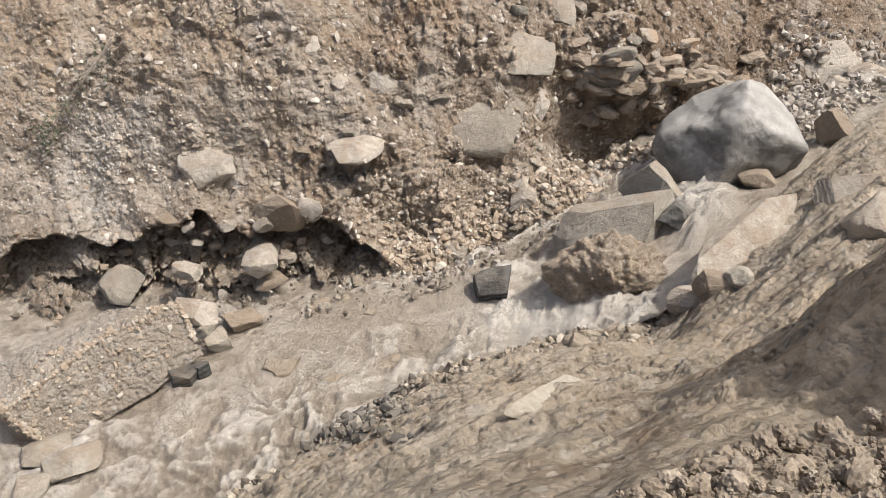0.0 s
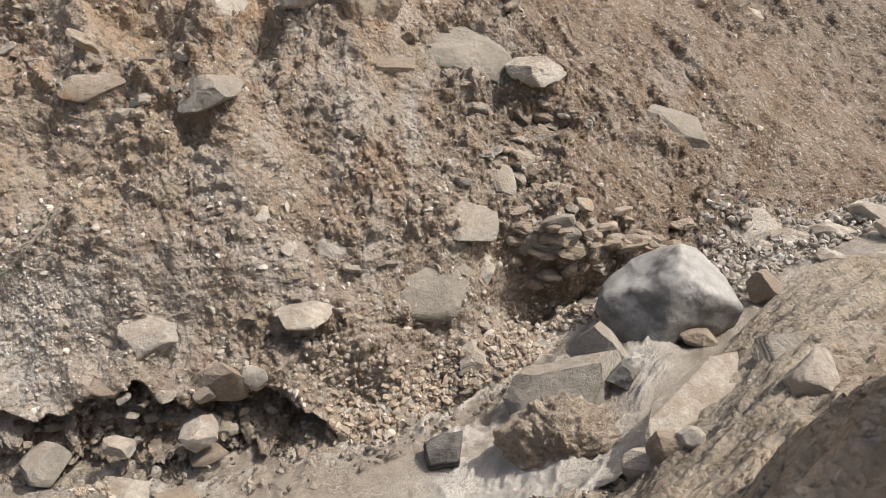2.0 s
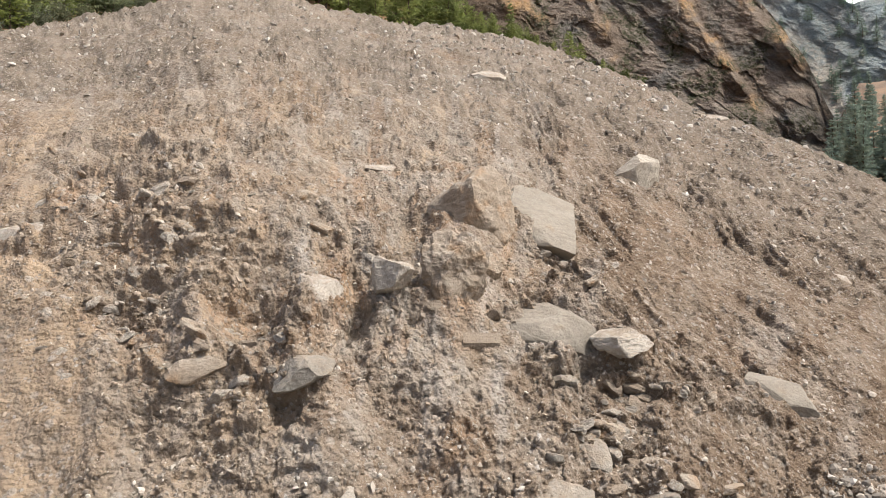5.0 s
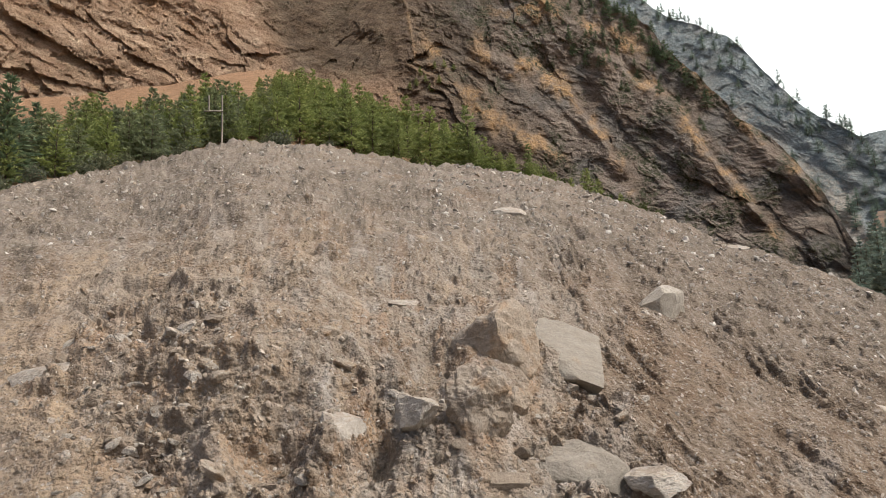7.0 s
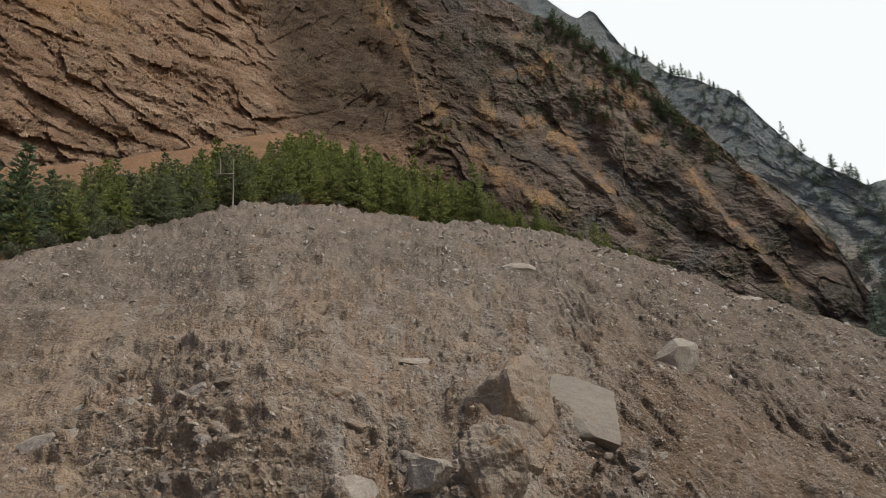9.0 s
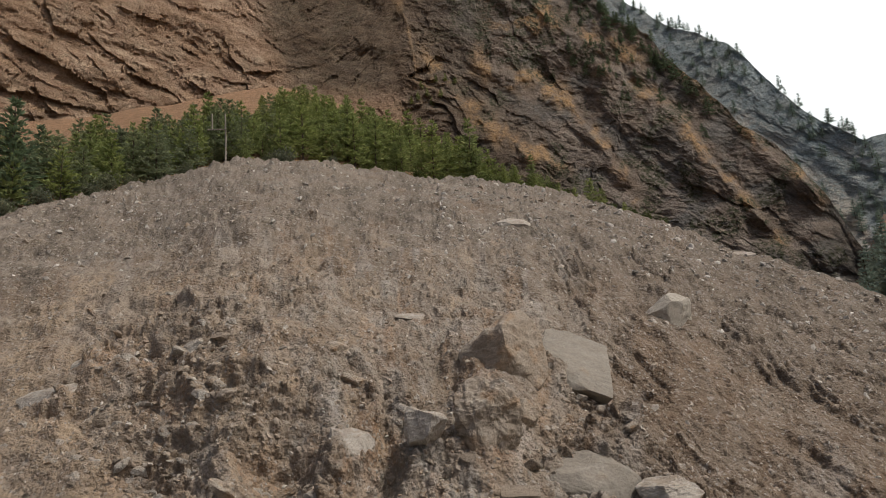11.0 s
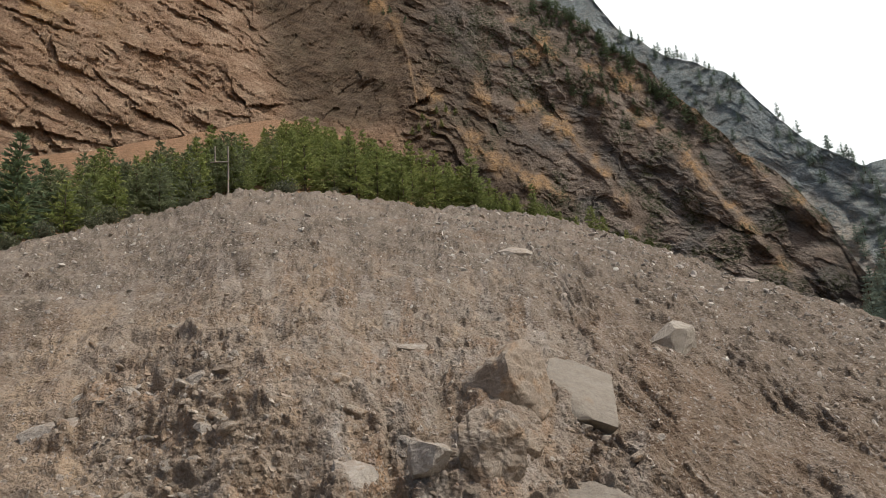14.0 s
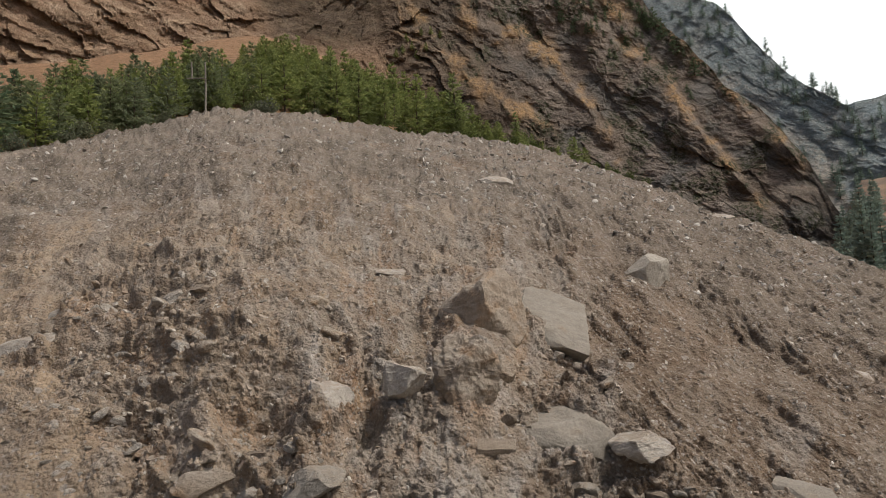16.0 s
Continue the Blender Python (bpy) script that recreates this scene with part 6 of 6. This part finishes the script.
def scatter(name, label, points, mats, seed, parent, level=1, uneven=0.25, flat=0.7):
    """Many small angular stones in one mesh: (place, size)."""
    r = np.random.RandomState(seed)
    base, f = BALLS[level]
    n = len(points)
    P = np.array([p for p, s in points])
    S = np.array([s for p, s in points])
    form = r.uniform(0.55, 1.0, (n, 1, 3)) * np.array([1.0, 0.9, flat])
    v = base[None] * form * (1 + uneven * r.normal(size=(n, len(base), 1)))
    q = r.normal(size=(n, 4))
    q /= np.linalg.norm(q, axis=1)[:, None]
    w, x, y, z = q.T
    R = np.stack([1 - 2 * (y * y + z * z), 2 * (x * y - z * w), 2 * (x * z + y * w), 2 * (x * y + z * w), 1 - 2 * (x * x + z * z), 2 * (y * z - x * w), 2 * (x * z - y * w), 2 * (y * z + x * w), 1 - 2 * (x * x + y * y)], -1).reshape(n, 3, 3)
    v = np.einsum("nij,nkj->nki", R, v) * S[:, None, None] + P[:, None, :]
    faces = (f[None] + (np.arange(n) * len(base))[:, None, None]).reshape(-1, 3)
    me = mesh_of(name, v.reshape(-1, 3), faces, mats[0])
    ob = new(name, me)
    ob.parent = parent
    return tagged(ob, label, kind="stuff")


def pebble_material(name, a, b, c3):
    m = material(name, 0.9)
    geo = m.node_tree.nodes.new("ShaderNodeNewGeometry")
    ramp = m.node_tree.nodes.new("ShaderNodeValToRGB")
    els = ramp.color_ramp.elements
    els[0].color, els[1].color = (*a, 1), (*c3, 1)
    els.new(0.7).color = (*b, 1)
    link(m, geo.outputs["Random Per Island"], ramp.inputs[0])
    p = place_of(m)
    paint(m, blend(m, clouds(m, p, 9.0, 5, 0.7, 0.2, 0.85), ramp.outputs[0], blend(m, 0.5, ramp.outputs[0], (0.6, 0.57, 0.52), "OVERLAY")))
    relief(m, [(clouds(m, p, 25.0, 5, 0.7, 0, 1), 0.4, 0.02)])
    return m


PEBBLES = pebble_material("pebbles", (0.275, 0.22, 0.165), (0.34, 0.29, 0.235), (0.46, 0.43, 0.38))
DARK_PEBBLES = pebble_material("wet_pebbles", (0.09, 0.08, 0.07), (0.18, 0.155, 0.13), (0.3, 0.27, 0.23))


def bare(b, e):
    """Whether fine sand covers the slope here."""
    return -40 < b < -25 and e > -24 and float(sandy(np.array([b]), np.array([e]))[0]) > 0.3


pts, scree = [], []
while len(pts) < 18000:
    b, e = rng.uniform(-40, 33), rng.uniform(-36, 17)
    top = float(crest_e(np.array([b]))[0])
    if e > top - 0.2:
        continue
    keep = noise.noise(Vector((b * 0.3, e * 0.3, 3.0))) + 0.7 * noise.noise(Vector((b * 0.9, e * 0.9, 8.0)))
    if rng.random() > 0.3 + 1.3 * keep:
        continue
    if rng.random() < 0.85 and bare(b, e):
        continue
    p, n = on_slope(b, e)
    d = (p - EYE).length
    s = d * DEG * (0.055 + 0.3 * rng.random() ** 5)
    pts.append((p - n * s * 0.3, s))
# fine pale scree on the left
for _ in range(2600):
    b, e = rng.gauss(-29.0, 3.2), rng.gauss(-23.5, 2.6)
    p, n = on_slope(b, e)
    s = 0.015 + 0.05 * rng.random() ** 3
    scree.append((p, s))
scatter("scree", "fine pale grey scree", scree, [pebble_material("scree_pebbles", (0.33, 0.31, 0.28), (0.42, 0.4, 0.37), (0.52, 0.5, 0.47))], 9, slope)
# talus at the toe
for _ in range(2600):
    b = rng.uniform(-6, 20)
    e = float(np.interp(b, (-6, 1, 9, 15, 20), (-37.5, -36, -32.5, -29, -26))) + abs(rng.gauss(0, 2.2))
    p, n = on_slope(b, e)
    s = 0.03 + 0.15 * rng.random() ** 3
    pts.append((p + n * s * 0.1, s))
scatter("gravel", "loose angular gravel", pts, [PEBBLES], 3, slope)

pts = []
for _ in range(700):  # rubble by the great boulder
    b, e = rng.uniform(25, 36), rng.uniform(-20.5, -15.8)
    p, n = on_slope(b, e)
    s = 0.04 + 0.2 * rng.random() ** 4
    pts.append((p + n * s * 0.2, s))
for _ in range(900):  # the stony bed upstream
    b = rng.uniform(26.5, 42)
    d = float(toe_d(np.array([b]))[0]) - rng.uniform(0, 4.5)
    s = 0.05 + 0.18 * rng.random() ** 3
    pts.append((Vector((d * math.sin(b * DEG), d * math.cos(b * DEG), float(water_z(np.array([b]))[0]) + EYE.z + 0.2 + 0.2 * s)), s))
scatter("rubble", "pale grey rubble", pts, [pebble_material("pale_rubble", (0.2, 0.18, 0.155), (0.33, 0.3, 0.26), (0.5, 0.47, 0.43))], 4, slope)

pts = []
for _ in range(420):  # in the undercut and along the far water line
    b = rng.uniform(-38, 12)
    z = float(water_z(np.array([b]))[0])
    d = float(toe_d(np.array([b]))[0]) + rng.uniform(-0.9, 1.6)
    s = 0.03 + 0.12 * rng.random() ** 3
    pts.append((Vector((d * math.sin(b * DEG), d * math.cos(b * DEG), z + EYE.z + 0.15 + max(0, rng.uniform(-0.9, 0.5)))), s))
scatter("wet_stones", "dark wet stones at the water's edge", pts, [DARK_PEBBLES], 5, slope)

pts = []
for _ in range(2600):  # near water line
    b = rng.uniform(-32, 24)
    u = 1 - abs(rng.gauss(0, 0.06))
    if b > -16 and b < -4:
        u = 1 - abs(rng.gauss(0, 0.12))
    p = on_bank(b, min(u, 0.99))
    s = 0.025 + 0.13 * rng.random() ** 3
    pts.append((p + Vector((0, 0, s * 0.3)), s))
scatter("shore_stones", "dark stones along the shore", pts, [pebble_material("shore_pebbles", (0.1, 0.085, 0.07), (0.28, 0.24, 0.19), (0.42, 0.38, 0.32))], 6, near_bank)

# stones set in the fallen block
blk = bpy.data.objects["debris_block"]
bco = np.empty(len(blk.data.vertices) * 3, dtype=np.float32)
blk.data.vertices.foreach_get("co", bco)
bco = bco.reshape(-1, 3)
pts = []
for i in rng.sample(range(len(bco)), 5000):
    v = Vector(bco[i])
    if v.z > 0.2:
        pts.append((v, 0.02 + 0.09 * rng.random() ** 4))
scatter("gravel", "pale stones set in clay", pts, [PEBBLES], 12, blk)

# dark gravel heap by the near water line
pts = []
for _ in range(700):
    b, e = rng.gauss(-9.5, 2.6), rng.gauss(-47.0, 1.3)
    p = bank_at(b, e)
    pts.append((p + Vector((0, 0, 0.05 + rng.uniform(0, 0.12))), 0.025 + 0.14 * rng.random() ** 3))
scatter("gravel_heap", "heap of dark wet gravel", pts, [pebble_material("dark_gravel", (0.07, 0.065, 0.06), (0.16, 0.145, 0.125), (0.3, 0.27, 0.23))], 13, near_bank)

# crumbled clods heaped on the bank
pts = []
while len(pts) < 1100:
    b, e = rng.uniform(22, 50), rng.uniform(-57, -40)
    if e > -51.0 + 0.62 * (b - 24.6) - 0.02 * max(0, b - 38) ** 2 + 1.0 * noise.noise(Vector((b * 0.4, 1.0, 2.0))):
        continue
    p = bank_at(b, e)
    s = (0.012 + 0.075 * rng.random() ** 3) * (p - EYE).length / 4.0
    pts.append((p + Vector((0, 0, rng.uniform(0, 0.12))), s))
scatter("clods", "crumbled clay clods", pts, [pebble_material("clay_clods", (0.17, 0.14, 0.11), (0.25, 0.21, 0.165), (0.34, 0.295, 0.24))], 7, near_bank, 3, 0.11)

# flat pale stones along the crest and down the right-hand flank
pts = []
for _ in range(4200):
    b = rng.uniform(-36, 27) if rng.random() < 0.5 else rng.uniform(-6, 27)
    e = float(crest_e(np.array([b]))[0]) - abs(rng.gauss(0, 3.0)) - 0.12
    p, n = on_slope(b, e)
    s = (p - EYE).length * DEG * (0.05 + 0.32 * rng.random() ** 4.5)
    pts.append((p - n * s * 0.05, s))
scatter("crest_stones", "pale flat stones near the crest", pts, [pebble_material("crest_pebbles", (0.27, 0.245, 0.215), (0.4, 0.375, 0.335), (0.62, 0.59, 0.54))], 8, slope, 1, 0.22, 0.45)

# a torn branch lying on the scree
branch = new("fallen_branch")
a1, n1 = on_slope(-31.5, -22.6)
a2, n2 = on_slope(-28.6, -20.4)
a3, n3 = on_slope(-25.2, -18.0)
rng = random.Random(41)
line = [a1 + n1 * 0.15, a2 + n2 * 0.3, a3 + n3 * 0.25]
v, f = tube(line, [0.012, 0.028, 0.035], 6)
for k in range(26):
    t = rng.random()
    q = line[0].lerp(line[1], t * 2) if t < 0.5 else line[1].lerp(line[2], t * 2 - 1)
    way = Vector((rng.gauss(-0.3, 0.5), rng.gauss(-0.25, 0.2), rng.gauss(0.0, 0.35)))
    bv, bf = tube([q, q + way * 0.35, q + way * 0.6 + Vector((0, 0, -0.08))], [0.012, 0.008, 0.003], 3)
    o = len(v)
    v += bv
    f += [tuple(o + i for i in face) for face in bf]
part("twigs", mesh_of("twigs", [tuple(q) for q in v], f, WOOD), branch)
centres, size, along_ = [], [], []
for k in range(150):
    t = rng.random() ** 1.6
    q = line[0].lerp(line[1], t * 2) if t < 0.5 else line[1].lerp(line[2], t * 2 - 1)
    centres.append(np.array(q + Vector((rng.gauss(0, 0.2), rng.gauss(-0.1, 0.15), rng.gauss(-0.05, 0.15)))))
    size.append(rng.uniform(0.06, 0.13))
    along_.append(np.array((rng.gauss(0, 1), rng.gauss(0, 1), rng.gauss(0, 1))))
v, f = tufts(rng, centres, size, along_, 1.0)
part("leaves", mesh_of("leaves", v, f, SHRUB), branch)
tagged(branch, "torn dry branch with wilted leaves on pale scree", "branch")

# broad chips of broken rock over the middle and upper slope
rng = random.Random(53)
pts = []
while len(pts) < 5200:
    b, e = rng.uniform(-38, 29), rng.uniform(-15, 17)
    if e > float(crest_e(np.array([b]))[0]) - 0.2:
        continue
    if rng.random() > 0.45 + 0.9 * noise.noise(Vector((b * 0.35, e * 0.35, 13.0))) + 0.5 * noise.noise(Vector((b * 1.1, e * 1.1, 4.0))):
        continue
    if rng.random() < 0.9 and bare(b, e):
        continue
    p, n = on_slope(b, e)
    s = (p - EYE).length * DEG * (0.07 + 0.26 * rng.random() ** 4)
    pts.append((p - n * s * 0.25, s))
scatter("chips", "broad chips of broken rock", pts, [pebble_material("rock_chips", (0.26, 0.2, 0.145), (0.39, 0.335, 0.27), (0.6, 0.57, 0.52))], 14, slope, 1, 0.2, 0.38)

# pale broken stones in the lower slope
pts = []
while len(pts) < 3600:
    b, e = rng.uniform(-30, 15), rng.uniform(-34, -15)
    if rng.random() > 0.3 + 1.0 * noise.noise(Vector((b * 0.3, e * 0.3, 21.0))):
        continue
    p, n = on_slope(b, e)
    s = 0.02 + 0.13 * rng.random() ** 4
    pts.append((p - n * s * 0.1, s))
scatter("broken_stones", "pale broken stones in clay", pts, [pebble_material("pale_stones", (0.28, 0.24, 0.195), (0.35, 0.315, 0.27), (0.52, 0.49, 0.45))], 15, slope, 1, 0.22, 0.6)

# broken stones along the beds on the upper left and round the outcrop
pts = []
while len(pts) < 900:
    b, e = (rng.gauss(-26, 6), rng.gauss(1.0, 3.2)) if rng.random() < 0.7 else (rng.gauss(-6, 5), rng.gauss(-1, 4))
    if e > float(crest_e(np.array([b]))[0]) - 0.5:
        continue
    p, n = on_slope(b, e)
    s = (p - EYE).length * DEG * (0.09 + 0.34 * rng.random() ** 3.5)
    pts.append((p - n * s * 0.2, s))
scatter("bed_stones", "broken flat stones along the beds", pts, [pebble_material("bed_rock", (0.27, 0.2, 0.145), (0.38, 0.33, 0.27), (0.6, 0.56, 0.5))], 16, slope, 1, 0.2, 0.5)
